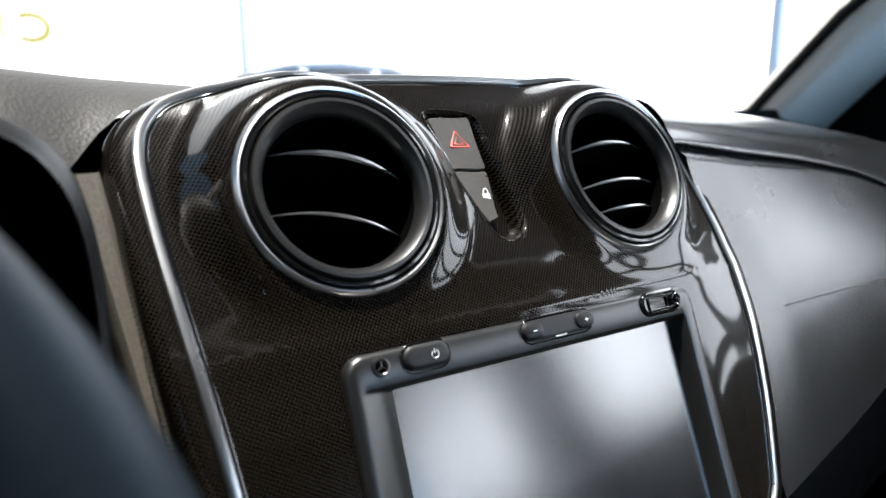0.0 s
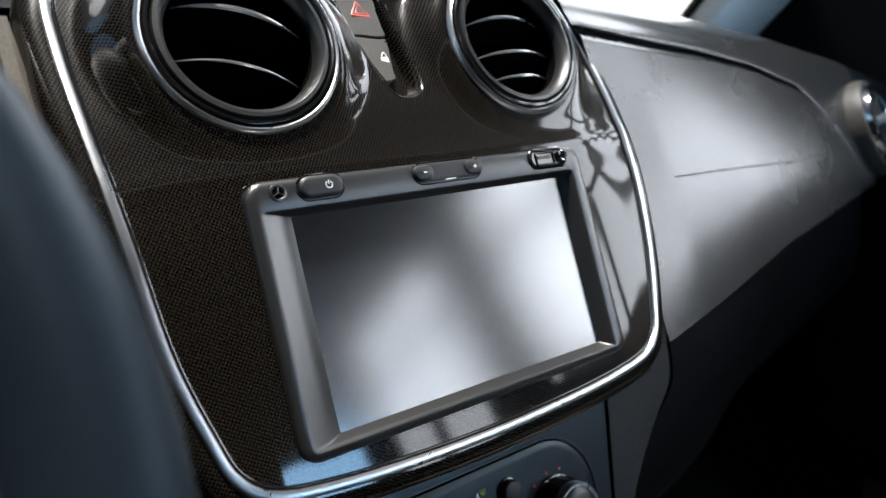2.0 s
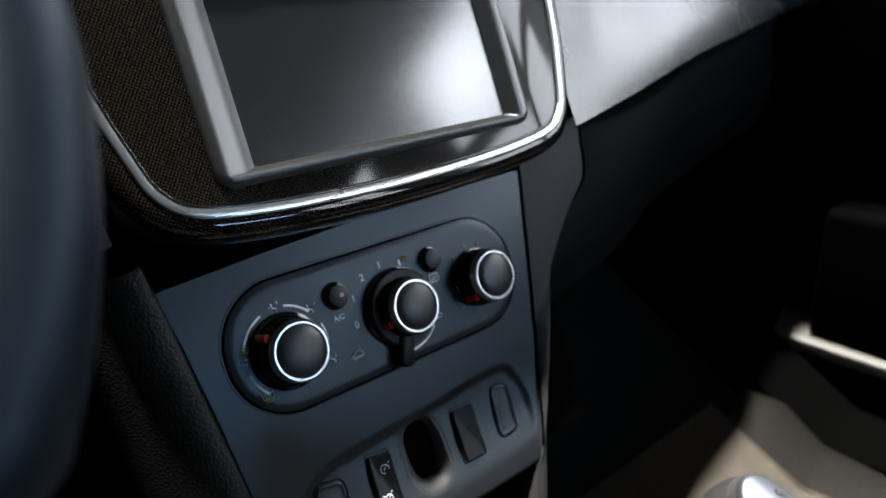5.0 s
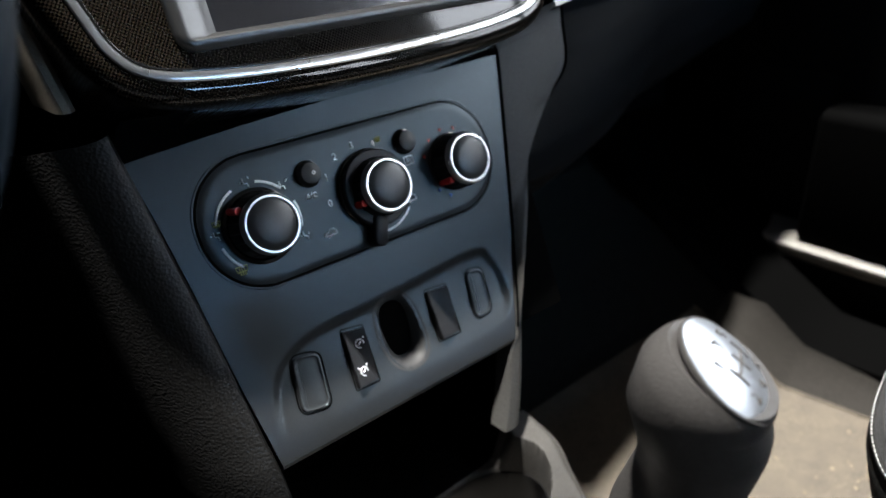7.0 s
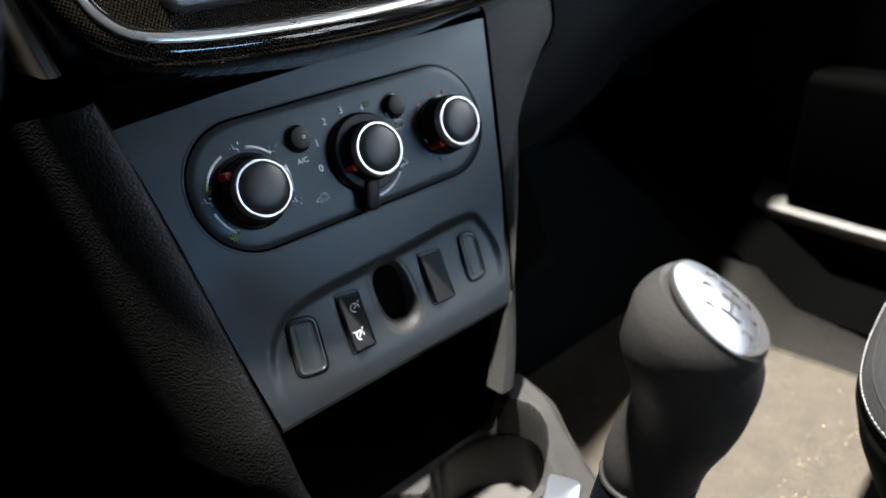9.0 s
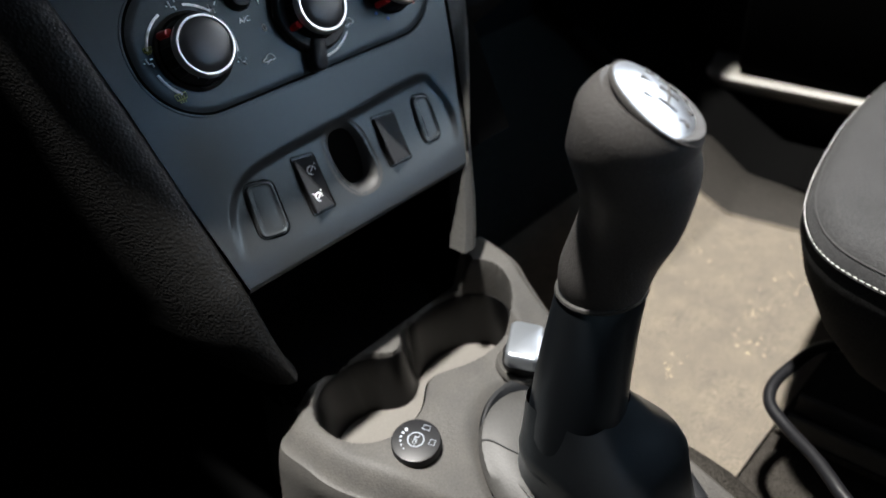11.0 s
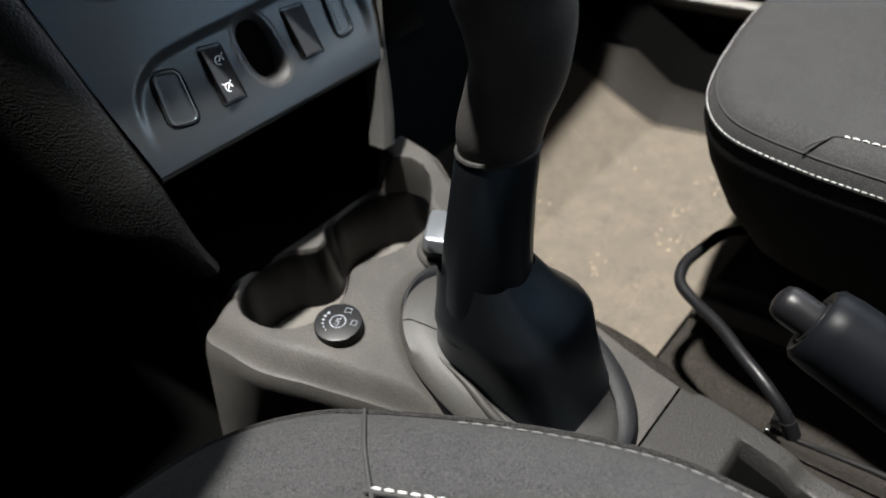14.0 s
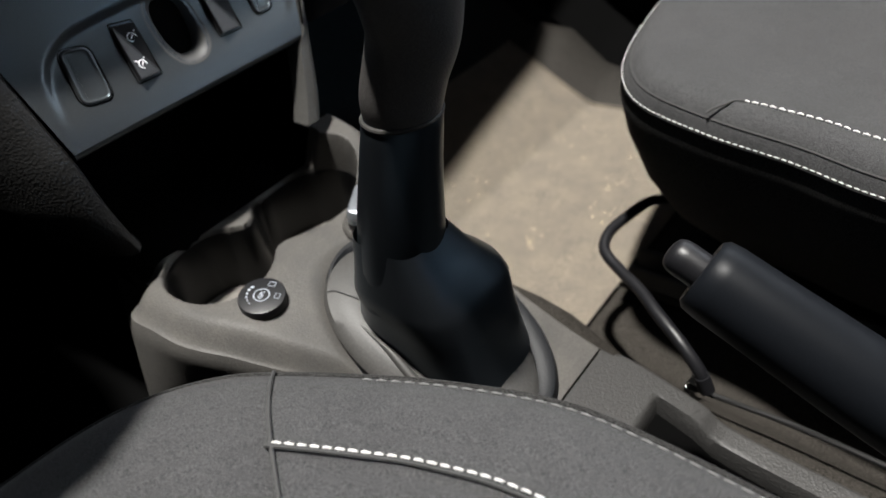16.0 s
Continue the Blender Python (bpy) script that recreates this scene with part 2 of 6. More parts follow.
def add_loft(bm, rings, cap0=False, cap1=False, closed=True):
    """Joins rings of equally many points into a skin."""
    vs = [[bm.verts.new(p) for p in r] for r in rings]
    n = len(vs[0])
    for a, b in zip(vs, vs[1:]):
        for i in range(n if closed else n - 1):
            j = (i + 1) % n
            bm.faces.new((a[i], a[j], b[j], b[i]))
    if cap0:
        bm.faces.new(vs[0])
    if cap1:
        bm.faces.new(vs[-1])
    return bm


def loft(rings, cap0=False, cap1=False, closed=True):
    return add_loft(bmesh.new(), rings, cap0, cap1, closed)


def smooth_line(knots, per=8, closed=False):
    """Catmull-Rom through the knots."""
    knots = [Vector(k) for k in knots]
    n, out = len(knots), []
    for i in range(n if closed else n - 1):
        p = [knots[(i + k) % n] if closed else knots[min(max(i + k, 0), n - 1)] for k in (-1, 0, 1, 2)]
        for s in range(per):
            t = s / per
            out.append(0.5 * (2 * p[1] + (p[2] - p[0]) * t + (2 * p[0] - 5 * p[1] + 4 * p[2] - p[3]) * t * t + (3 * p[1] - p[0] - 3 * p[2] + p[3]) * t ** 3))
    if not closed:
        out.append(knots[-1])
    return out


def add_tube(bm, line, radius, n=8, closed=False, flat=1.0, up=(0, 1, 0), cap=True):
    """A tube along a line of points; flat squeezes it along up."""
    line = [Vector(p) for p in line]
    rings = []
    for i, p in enumerate(line):
        if closed:
            d = line[(i + 1) % len(line)] - line[i - 1]
        else:
            d = line[min(i + 1, len(line) - 1)] - line[max(i - 1, 0)]
        d.normalize()
        u = Vector(up)
        u = (u - d * u.dot(d))
        if u.length < 1e-4:
            u = Vector((0, 0, 1)) - d * d.z
        u.normalize()
        s = d.cross(u)
        r = radius(i / max(1, len(line) - 1)) if callable(radius) else radius
        rings.append([p + s * (r * math.cos(a)) + u * (r * flat * math.sin(a)) for a in (2 * math.pi * k / n for k in range(n))])
    if closed:
        rings.append(rings[0])
        add_loft(bm, rings)
        bmesh.ops.remove_doubles(bm, verts=bm.verts, dist=1e-7)
    else:
        add_loft(bm, rings, cap, cap)
    return bm


def tube(*a, **k):
    return add_tube(bmesh.new(), *a, **k)


def rr(cx, cz, w, h, r, n=6):
    """A rounded rectangle as (x, z) pairs."""
    out = []
    for sx, sz, a0 in ((1, 1, 0), (-1, 1, 90), (-1, -1, 180), (1, -1, 270)):
        for k in range(n + 1):
            a = radians(a0 + 90 * k / n)
            out.append((cx + sx * (w / 2 - r) + r * math.cos(a), cz + sz * (h / 2 - r) + r * math.sin(a)))
    return out


def shrink(outline, d):
    """An outline moved inwards by d (anticlockwise outlines)."""
    n, out = len(outline), []
    for i in range(n):
        a, b = Vector(outline[i - 1]), Vector(outline[(i + 1) % n])
        t = b - a
        if t.length < 1e-9:
            t = Vector((1, 0))
        t.normalize()
        out.append((outline[i][0] - t.y * d, outline[i][1] + t.x * d))
    return out


def at_depth(outline, y):
    return [(x, y(x, z) if callable(y) else y, z) for x, z in outline]


def slab(outline, back, front, bevel=0.0008):
    """A plate with a rounded front edge, in the x-z plane, that faces -y."""
    return loft([at_depth(outline, back), at_depth(outline, front + bevel), at_depth(shrink(outline, bevel * 0.35), front + bevel * 0.35),
                 at_depth(shrink(outline, bevel), front)], True, True)


def lathe(profile, n=40, axis="y", ax=0.0, az=0.0, turn=None):
    """Turns (radius, depth) pairs about the y axis (or z) through (ax, az)."""
    rings = []
    for r, d in profile:
        ring = []
        for k in range(n):
            a = 2 * math.pi * k / n
            p = Vector((r * math.cos(a), d, r * math.sin(a))) if axis == "y" else Vector((r * math.cos(a), r * math.sin(a), d))
            ring.append((turn @ p if turn else p) + (Vector((ax, 0, az)) if axis == "y" else Vector((ax, az, 0))))
        rings.append(ring)
    return loft(rings)


def disc_loft(profile, n=40, **k):
    bm = lathe(profile, n, **k)
    bmesh.ops.holes_fill(bm, edges=[e for e in bm.edges if e.is_boundary], sides=0)
    return bm


def grid(fn, us, vs, keep=None):
    """A skin over parameters us x vs; keep(point) drops faces."""
    bm = bmesh.new()
    pts = [[Vector(fn(u, v)) for v in vs] for u in us]
    ver = [[bm.verts.new(p) for p in row] for row in pts]
    for i in range(len(us) - 1):
        for j in range(len(vs) - 1):
            c = (pts[i][j] + pts[i + 1][j] + pts[i + 1][j + 1] + pts[i][j + 1]) / 4
            if keep is None or keep(c):
                bm.faces.new((ver[i][j], ver[i + 1][j], ver[i + 1][j + 1], ver[i][j + 1]))
    loose = [v for v in bm.verts if not v.link_faces]
    bmesh.ops.delete(bm, geom=loose, context="VERTS")
    return bm


def span(a, b, n):
    return [a + (b - a) * i / (n - 1) for i in range(n)]


def ease(x, a=0.0, b=1.0):
    t = min(1.0, max(0.0, (x - a) / (b - a)))
    return t * t * (3 - 2 * t)


def along(x, knots):
    """Straight interpolation in (x, value) knots."""
    if x <= knots[0][0]:
        return knots[0][1]
    for (x0, v0), (x1, v1) in zip(knots, knots[1:]):
        if x <= x1:
            return v0 + (v1 - v0) * (x - x0) / (x1 - x0)
    return knots[-1][1]


def letters(text, size, mat, parent, m, depth=0.0002, name="lettering"):
    """Raised lettering in the built-in font, centred; it faces +z of m."""
    cu = bpy.data.curves.new(name, "FONT")
    cu.body, cu.size, cu.extrude, cu.align_x, cu.align_y = text, size, depth, "CENTER", "CENTER"
    cu.resolution_u = 3
    tmp = bpy.data.objects.new(name, cu)
    scene.collection.objects.link(tmp)
    me = bpy.data.meshes.new_from_object(tmp.evaluated_get(bpy.context.evaluated_depsgraph_get()))
    bpy.data.objects.remove(tmp)
    me.transform(m)
    me.materials.clear()
    me.materials.append(mat)
    ob = new(name, me)
    ob.parent = parent
    return ob


# The centre stack leans back by 22 degrees: x across, y into the dashboard, z up the face.
STACK = pose(0, 0, 0.5, -22)
FACE = pose(0, 0, 0, 90)  # lettering laid on a face that looks towards -y


def on_face(x, y, z):
    return Matrix.Translation((x, y, z)) @ FACE

# ---- centre fascia ----
HALF = [(0, 0.188), (0.05, 0.1872), (0.10, 0.1832), (0.128, 0.1775), (0.1415, 0.1675), (0.1478, 0.152), (0.1482, 0.125), (0.1462, 0.09),
        (0.142, 0.045), (0.137, 0.0), (0.1285, -0.034), (0.122, -0.051), (0.109, -0.0612), (0.08, -0.0662), (0.04, -0.0688), (0, -0.0696)]
RIM_POINTS = HALF[::-1] + [(-x, z) for x, z in HALF[1:-1]]  # anticlockwise from the bottom
TRIM = [(p.x, p.y) for p in smooth_line([(x, z, 0) for x, z in RIM_POINTS], 6, True)]
VENT_X, VENT_Z, VENT_R = 0.0777, 0.1267, 0.0437


def vent_plane(z):
    return 0.0065 + 0.075 * (z - VENT_Z)


def fascia_depth(x, z):
    """How far the lacquered face lies behind the radio's plane."""
    y = 0.30 * max(0.0, z - 0.066) + 0.0025 * math.exp(-((z - 0.066) / 0.02) ** 2)
    y += (0.0025 + 0.0035 * ease(z, 0.03, 0.12)) * ease(abs(x), 0.10, 0.15) + 0.004 * ease(z, 0.165, 0.19)
    for cx in (-VENT_X, VENT_X):
        d = math.hypot(x - cx, z - VENT_Z)
        w = 1 - ease(d, VENT_R + 0.0015, VENT_R + 0.021)
        y += (vent_plane(z) + 0.001 - y) * w
    y += 0.003 * math.exp(-((x - 0.002) / 0.02) ** 2) * ease(z, 0.09, 0.12) * (1 - ease(z, 0.15, 0.175))
    return y


POD = [(p.x, p.y) for p in smooth_line([(-0.0192, 0.1662, 0), (-0.0165, 0.150, 0), (-0.0152, 0.1355, 0), (-0.0115, 0.119, 0), (-0.0075, 0.104, 0), (-0.0035, 0.0985, 0),
                                        (0.004, 0.0975, 0), (0.0105, 0.101, 0), (0.0135, 0.110, 0), (0.0138, 0.125, 0), (0.0128, 0.142, 0), (0.0115, 0.156, 0),
                                        (0.0085, 0.1645, 0), (-0.004, 0.1675, 0)], 6, True)]


def inside(p, outline):
    x, z, hit = p[0], p[1], False
    for (x0, z0), (x1, z1) in zip(outline, outline[1:] + outline[:1]):
        if (z0 > z) != (z1 > z) and x < x0 + (z - z0) * (x1 - x0) / (z1 - z0):
            hit = not hit
    return hit


def panel_keep(c):
    if abs(c.x) < 0.088 and -0.049 < c.z < 0.056:
        return False
    if any(math.hypot(c.x - k, c.z - VENT_Z) < VENT_R - 0.002 for k in (-VENT_X, VENT_X)):
        return False
    return not inside((c.x, c.z), POD)


def fascia():
    top = thing("centre_fascia", STACK, "black lacquered weave fascia panel with a chrome outline round the vents", "dashboard panel")
    mid = (0.0, 0.02)
    steps = span(0.03, 1.0, 96)

    fine = []
    for a, b in zip(TRIM, TRIM[1:] + TRIM[:1]):
        fine += [a, ((a[0] + b[0]) / 2, (a[1] + b[1]) / 2)]

    def skin2(i, s):
        x, z = fine[i % len(fine)]
        x, z = mid[0] + (x - mid[0]) * s, mid[1] + (z - mid[1]) * s
        return (x, fascia_depth(x, z), z)
    part("panel", grid(skin2, range(len(fine) + 1), steps, panel_keep), WEAVE, top)
    # Outer border of the same weave, which rounds off backwards.
    rings = []
    for d, y in ((0.0, 0.0), (-0.004, -0.0006), (-0.008, 0.0004), (-0.0105, 0.003), (-0.0118, 0.008), (-0.0122, 0.02), (-0.0122, 0.05)):
        ring = []
        for (x, z), (ox, oz) in zip(TRIM, shrink(TRIM, d)):
            up = max(0.0, oz - z) / max(1e-6, abs(d))
            oz -= 0.5 * max(0.0, oz - z)
            ring.append((ox, fascia_depth(x, z) + y - 0.7 * d * up, oz))
        rings.append(ring)
    part("border", loft(rings), WEAVE, top)
    line = [Vector((x, fascia_depth(x, z) - 0.0011, z)) for x, z in TRIM]
    part("chrome_trim", tube(line, 0.0021, 8, True, 0.6), CHROME, top, "satin chrome outline strip")
    groove = [Vector((x, fascia_depth(x, z) - 0.0001, z)) for x, z in shrink(TRIM, 0.003)]
    part("groove", tube(groove, 0.0008, 6, True, 0.4), GLOSS, top, "dark shadow groove")
    # Recess beside the two buttons.
    rings = []
    for d, y in ((-0.0012, 0.0003), (-0.0004, -0.0004), (0.0006, 0.0003), (0.0018, 0.0022), (0.0026, 0.006), (0.0030, 0.0095)):
        rings.append([(ox, fascia_depth(x, z) + y, oz) for (x, z), (ox, oz) in zip(POD, shrink(POD, d))])
    part("button_recess", loft(rings, False, True), WEAVE, top, "scooped glossy recess")
    return top


fascia()


def pod_buttons():
    """Hazard button above the lock button, set in the recess between the vents."""
    def plate(name, corners, m, label):
        out = [(p.x, p.y) for p in smooth_line([(x, z, 0) for x, z in corners], 3, True)]
        top = thing(name, STACK, label, "button")
        bm = loft([at_depth(out, lambda x, z: fascia_depth(x, z) + 0.009), at_depth(out, lambda x, z: fascia_depth(x, z) + 0.0010),
                   at_depth(shrink(out, 0.0005), lambda x, z: fascia_depth(x, z) + 0.0003)], True, True)
        part("cap", bm, m, top)
        return top

    def ring_of(a, b, n=5):
        return [(a[0] + (b[0] - a[0]) * k / n, a[1] + (b[1] - a[1]) * k / n) for k in range(n)]
    hz = ring_of((-0.0148, 0.1362), (0.0052, 0.1350)) + ring_of((0.0055, 0.1362), (0.0072, 0.1625)) + ring_of((0.0062, 0.1640), (-0.0165, 0.1645)) + ring_of((-0.0177, 0.1632), (-0.0152, 0.1372))
    lk = ring_of((-0.0068, 0.1075), (-0.0022, 0.1085)) + ring_of((0.0, 0.1098), (0.0052, 0.1328)) + ring_of((0.0048, 0.1338), (-0.0142, 0.1350)) + ring_of((-0.0146, 0.1340), (-0.0076, 0.1085))
    h = plate("hazard_button", hz, BUTTON, "dark grey hazard button with a red outlined triangle")
    k = plate("lock_button", lk, BUTTON, "dark grey door lock button with a white padlock")
    mid, y = (-0.0048, 0.1512), lambda x, z: fascia_depth(x, z) - 0.0002
    for r, w in ((0.0064, 0.0006), (0.0031, 0.00055)):
        tri = [(mid[0] + r * math.cos(radians(a)), mid[1] + r * 0.92 * math.sin(radians(a)) - 0.0005) for a in (90, 210, 330)]
        pts = []
        for a, b in zip(tri, tri[1:] + tri[:1]):
            pts += [Vector((a[0] + (b[0] - a[0]) * s, 0, a[1] + (b[1] - a[1]) * s)) for s in (0.02, 0.5, 0.98)]
        for p in pts:
            p.y = y(p.x, p.z)
        part("triangle", tube(pts, w, 4, True, 0.6), RED, h, "red printed triangle")
    bm = bmesh.new()
    ly = y(-0.0018, 0.1215) - 0.0003
    add_loft(bm, [at_depth(rr(-0.0018, 0.1205, 0.0042, 0.0034, 0.0004, 2), ly + 0.0005), at_depth(rr(-0.0018, 0.1205, 0.0042, 0.0034, 0.0004, 2), ly - 0.0002)], True, True)
    add_tube(bm, [(-0.0018 + 0.0013 * math.cos(a), ly, 0.1222 + 0.0024 * math.sin(a)) for a in span(0, math.pi, 9)], 0.00038, 5)
    part("padlock_symbol", bm, PRINT, k, "white printed padlock")
    part("indicator_dot", disc_loft([(0.0004, ly - 0.0001), (0.0004, ly + 0.0005)], 8, ax=0.0012, az=0.1305), DEEP, k)


pod_buttons()


def air_vent(cx, label, roll, vanes):
    """Round vent: chrome ring, black sleeve, turnable insert with three curved vanes."""
    m = STACK @ Matrix.Translation((cx, vent_plane(VENT_Z), VENT_Z)) @ pose(0, 0, 0, -math.degrees(0.075))
    top = thing("air_vent", m, label, "air vent", "round vents of the centre fascia")
    part("chrome_ring", lathe([(0.0446, 0.004), (0.0444, 0.0008), (0.0438, -0.0008), (0.0428, -0.0016), (0.0420, -0.0012), (0.0416, 0.0005), (0.0414, 0.003)], 72), CHROME, top, "satin chrome ring")
    part("black_ring", lathe([(0.0415, 0.003), (0.0412, -0.0008), (0.0405, -0.0022), (0.0395, -0.0024), (0.0387, -0.0012), (0.0383, 0.0004)], 72), GLOSS, top, "thin gloss black ring")
    part("sleeve", lathe([(0.0384, 0.002), (0.0383, -0.0012), (0.0376, -0.0028), (0.0360, -0.0030), (0.0340, -0.0012), (0.0328, 0.002), (0.0324, 0.0045)], 72), BEZEL, top, "satin black inner sleeve")
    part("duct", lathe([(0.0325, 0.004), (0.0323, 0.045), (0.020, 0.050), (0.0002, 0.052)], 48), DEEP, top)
    for k, (dz, bow, thick) in enumerate(vanes):
        half = math.sqrt(0.0322 ** 2 - dz ** 2) - 0.0004
        bm = bmesh.new()
        rings = []
        for s in span(-1, 1, 15):
            x = s * half
            z = dz + bow * (1 - s * s) * (1 if k < 2 else 0.6)
            y0 = 0.0045 + 0.006 * s * s
            rings.append([(x, y0, z + 0.0007), (x, y0 - 0.0005, z), (x, y0, z - 0.0007), (x, y0 + 0.020, z - 0.0042 - 0.0006), (x, y0 + 0.020, z - 0.0042 + 0.0006)])
        vane = part("vane", loft(rings, True, True), DEEP, top)
        vane.matrix_basis = pose(0, 0, 0, 0, roll, 0)
        bm = bmesh.new()
        add_tube(bm, [(s * half, 0.0042 + 0.006 * s * s, dz + bow * (1 - s * s) * (1 if k < 2 else 0.6) + 0.0005) for s in span(-0.97, 0.97, 15)], lambda f, thick=thick: 0.0002 + thick * math.sin(math.pi * f), 6)
        edge = part("edge_strip", bm, CHROME, vane, "worn satin silver front edge")
    return top


air_vent(-VENT_X, "round air vent with a chrome ring and black curved vanes", 14, ((0.0112, 0.004, 0.0012), (-0.0140, 0.003, 0.0006)))
air_vent(VENT_X, "round air vent with a chrome ring and tilted black vanes", -2, ((0.0112, 0.004, 0.0009), (-0.0085, 0.003, 0.0007), (-0.0215, 0.002, 0.0006)))

# ---- radio ----


def radio():
    top = thing("car_radio", STACK, "satin black touchscreen car radio, switched off, set in the fascia", "car radio")
    outer = rr(-0.0017, 0.0032, 0.1904, 0.1158, 0.0085, 8)

    def frame_ring(w, e, s, n, r, y):
        return at_depth(rr((e + w) / 2, (n + s) / 2, e - w, n - s, r, 8), y)
    face = -0.0035
    rings = [at_depth(outer, 0.012), at_depth(outer, -0.0012), at_depth(shrink(outer, 0.0006), -0.0026), at_depth(shrink(outer, 0.002), face), at_depth(shrink(outer, 0.004), face - 0.0003),
             frame_ring(-0.0918, 0.0858, -0.0508, 0.0482, 0.002, face - 0.0003), frame_ring(-0.0905, 0.0846, -0.0500, 0.0476, 0.0015, face + 0.0001),
             frame_ring(-0.0845, 0.0826, -0.0492, 0.0468, 0.0010, -0.0012), frame_ring(-0.0770, 0.0800, -0.0472, 0.0458, 0.0008, 0.0026), frame_ring(-0.0762, 0.0795, -0.0467, 0.0455, 0.0006, 0.0042)]
    part("bezel", loft(rings), BEZEL, top)
    gap = shrink(outer, -0.0011)
    part("surround_gap", loft([at_depth(gap, lambda x, z: fascia_depth(x, z) - 0.0002), at_depth(shrink(outer, 0.0008), 0.004)]), GLOSS, top, "gloss black seam")
    part("screen", loft([at_depth(rr(0.0015, -0.00075, 0.160, 0.0950, 0.0005, 2), 0.0036), at_depth(rr(0.0015, -0.00075, 0.02, 0.02, 0.0005, 2), 0.0036)], False, True, True), SCREEN, top, "dark matt display, switched off")
    y = face - 0.0003
    zb = 0.0556

    def pill(name, cx, w, h, proud, m, dish=None, label=""):
        o = rr(cx, zb, w, h, h * 0.47, 8)
        part(name + "_well", loft([at_depth(shrink(o, -0.0010), y - 0.0001), at_depth(shrink(o, -0.0006), y - 0.0005), at_depth(shrink(o, 0.0001), y + 0.0006)]), GLOSS, top)
        rings = [at_depth(o, y + 0.003), at_depth(shrink(o, 0.0001), y - proud * 0.5), at_depth(shrink(o, 0.0010), y - proud * 0.92), at_depth(shrink(o, 0.0022), y - proud), at_depth(shrink(o, 0.0036), y - proud * 1.05)]
        return part(name, loft(rings, True, True), m, top, label)
    p = pill("power_button", -0.0634, 0.0205, 0.0098, 0.0022, SOFT_BLACK)
    c, ys = (-0.0605, zb), y - 0.0026
    bm = bmesh.new()
    add_tube(bm, [(c[0] + 0.0015 * math.sin(a), ys, c[1] + 0.0015 * math.cos(a)) for a in span(0.6, 2 * math.pi - 0.6, 17)], 0.00022, 4)
    add_tube(bm, [(c[0], ys, c[1] + 0.0003), (c[0], ys, c[1] + 0.0021)], 0.00022, 4)
    part("power_symbol", bm, PRINT, p, "white power symbol")
    v = pill("volume_rocker", 0.0035, 0.0385, 0.0092, 0.0012, SOFT_BLACK)
    for sx, w, plus in ((-0.0112, 0.0115, False), (0.0182, 0.0115, True)):
        o = rr(sx, zb, w, 0.0078, 0.0037, 6)
        bump = part("thumb_pad", loft([at_depth(o, y - 0.0005), at_depth(shrink(o, 0.0008), y - 0.0022), at_depth(shrink(o, 0.0022), y - 0.0028)], True, True), SOFT_BLACK, v)
        bm = bmesh.new()
        add_tube(bm, [(sx - 0.0010, y - 0.0029, zb), (sx + 0.0010, y - 0.0029, zb)], 0.00022, 4)
        if plus:
            add_tube(bm, [(sx, y - 0.0029, zb - 0.0010), (sx, y - 0.0029, zb + 0.0010)], 0.00022, 4)
        part("plus_symbol" if plus else "minus_symbol", bm, PRINT, bump, "white printed sign")
    part("centre_mark", loft([at_depth(rr(0.0035, zb - 0.0042, 0.006, 0.0004, 0.0002, 2), y - 0.0009), at_depth(rr(0.0035, zb - 0.0042, 0.006, 0.0004, 0.0002, 2), y - 0.0014)], True, True), DIM_PRINT, v, "pale strip")
    # Socket housing: open USB mouth and a round jack.
    o = rr(0.0690, zb, 0.0262, 0.0100, 0.0047, 8)
    s = part("socket_housing", loft([at_depth(shrink(o, -0.0008), y), at_depth(o, y - 0.0006), at_depth(shrink(o, 0.0004), y - 0.0016), at_depth(shrink(o, 0.0008), y - 0.0018), at_depth(shrink(o, 0.0013), y - 0.0012), at_depth(shrink(o, 0.0016), y - 0.0004)], False, True), GLOSS, top, "gloss black socket housing")
    mouth = rr(0.0668, zb - 0.0002, 0.0122, 0.0056, 0.0004, 2)
    part("usb_mouth", loft([at_depth(shrink(mouth, -0.0005), y - 0.0010), at_depth(mouth, y - 0.0012), at_depth(mouth, y + 0.004)], False, True), DEEP, s)
    part("usb_tongue", loft([at_depth(rr(0.0662, zb + 0.0006, 0.0095, 0.0016, 0.0002, 2), y - 0.0011), at_depth(rr(0.0662, zb + 0.0006, 0.0095, 0.0016, 0.0002, 2), y + 0.002)], True, True), BUTTON, s, "grey contact tongue")
    part("usb_shell", tube([(x, y - 0.0012, z) for x, z in mouth], 0.00016, 4, True), CHROME, s, "bright metal rim")
    part("jack", lathe([(0.0030, y - 0.0008), (0.0030, y - 0.0024), (0.0026, y - 0.0028), (0.0019, y - 0.0024), (0.0017, y + 0.001)], 20, ax=0.0783, az=zb), BRIGHT, s, "metal ringed jack socket")
    part("microphone_hole", lathe([(0.0038, y + 0.0001), (0.0036, y - 0.0006), (0.0029, y - 0.0008), (0.0024, y - 0.0003)], 24, ax=-0.0828, az=zb - 0.0004), BEZEL, top, "small round microphone grille")
    part("microphone_mesh", disc_loft([(0.0026, y - 0.0003), (0.0012, y - 0.0004), (0.0002, y - 0.0004)], 20, ax=-0.0828, az=zb - 0.0004), DEEP, top)
    for k in range(3):
        a = radians(90 + 120 * k)
        part("microphone_rib", tube([(-0.0828, y - 0.0006, zb - 0.0004), (-0.0828 + 0.0024 * math.cos(a), y - 0.0006, zb - 0.0004 + 0.0024 * math.sin(a))], 0.0003, 5), BEZEL, top)
    return top


radio()

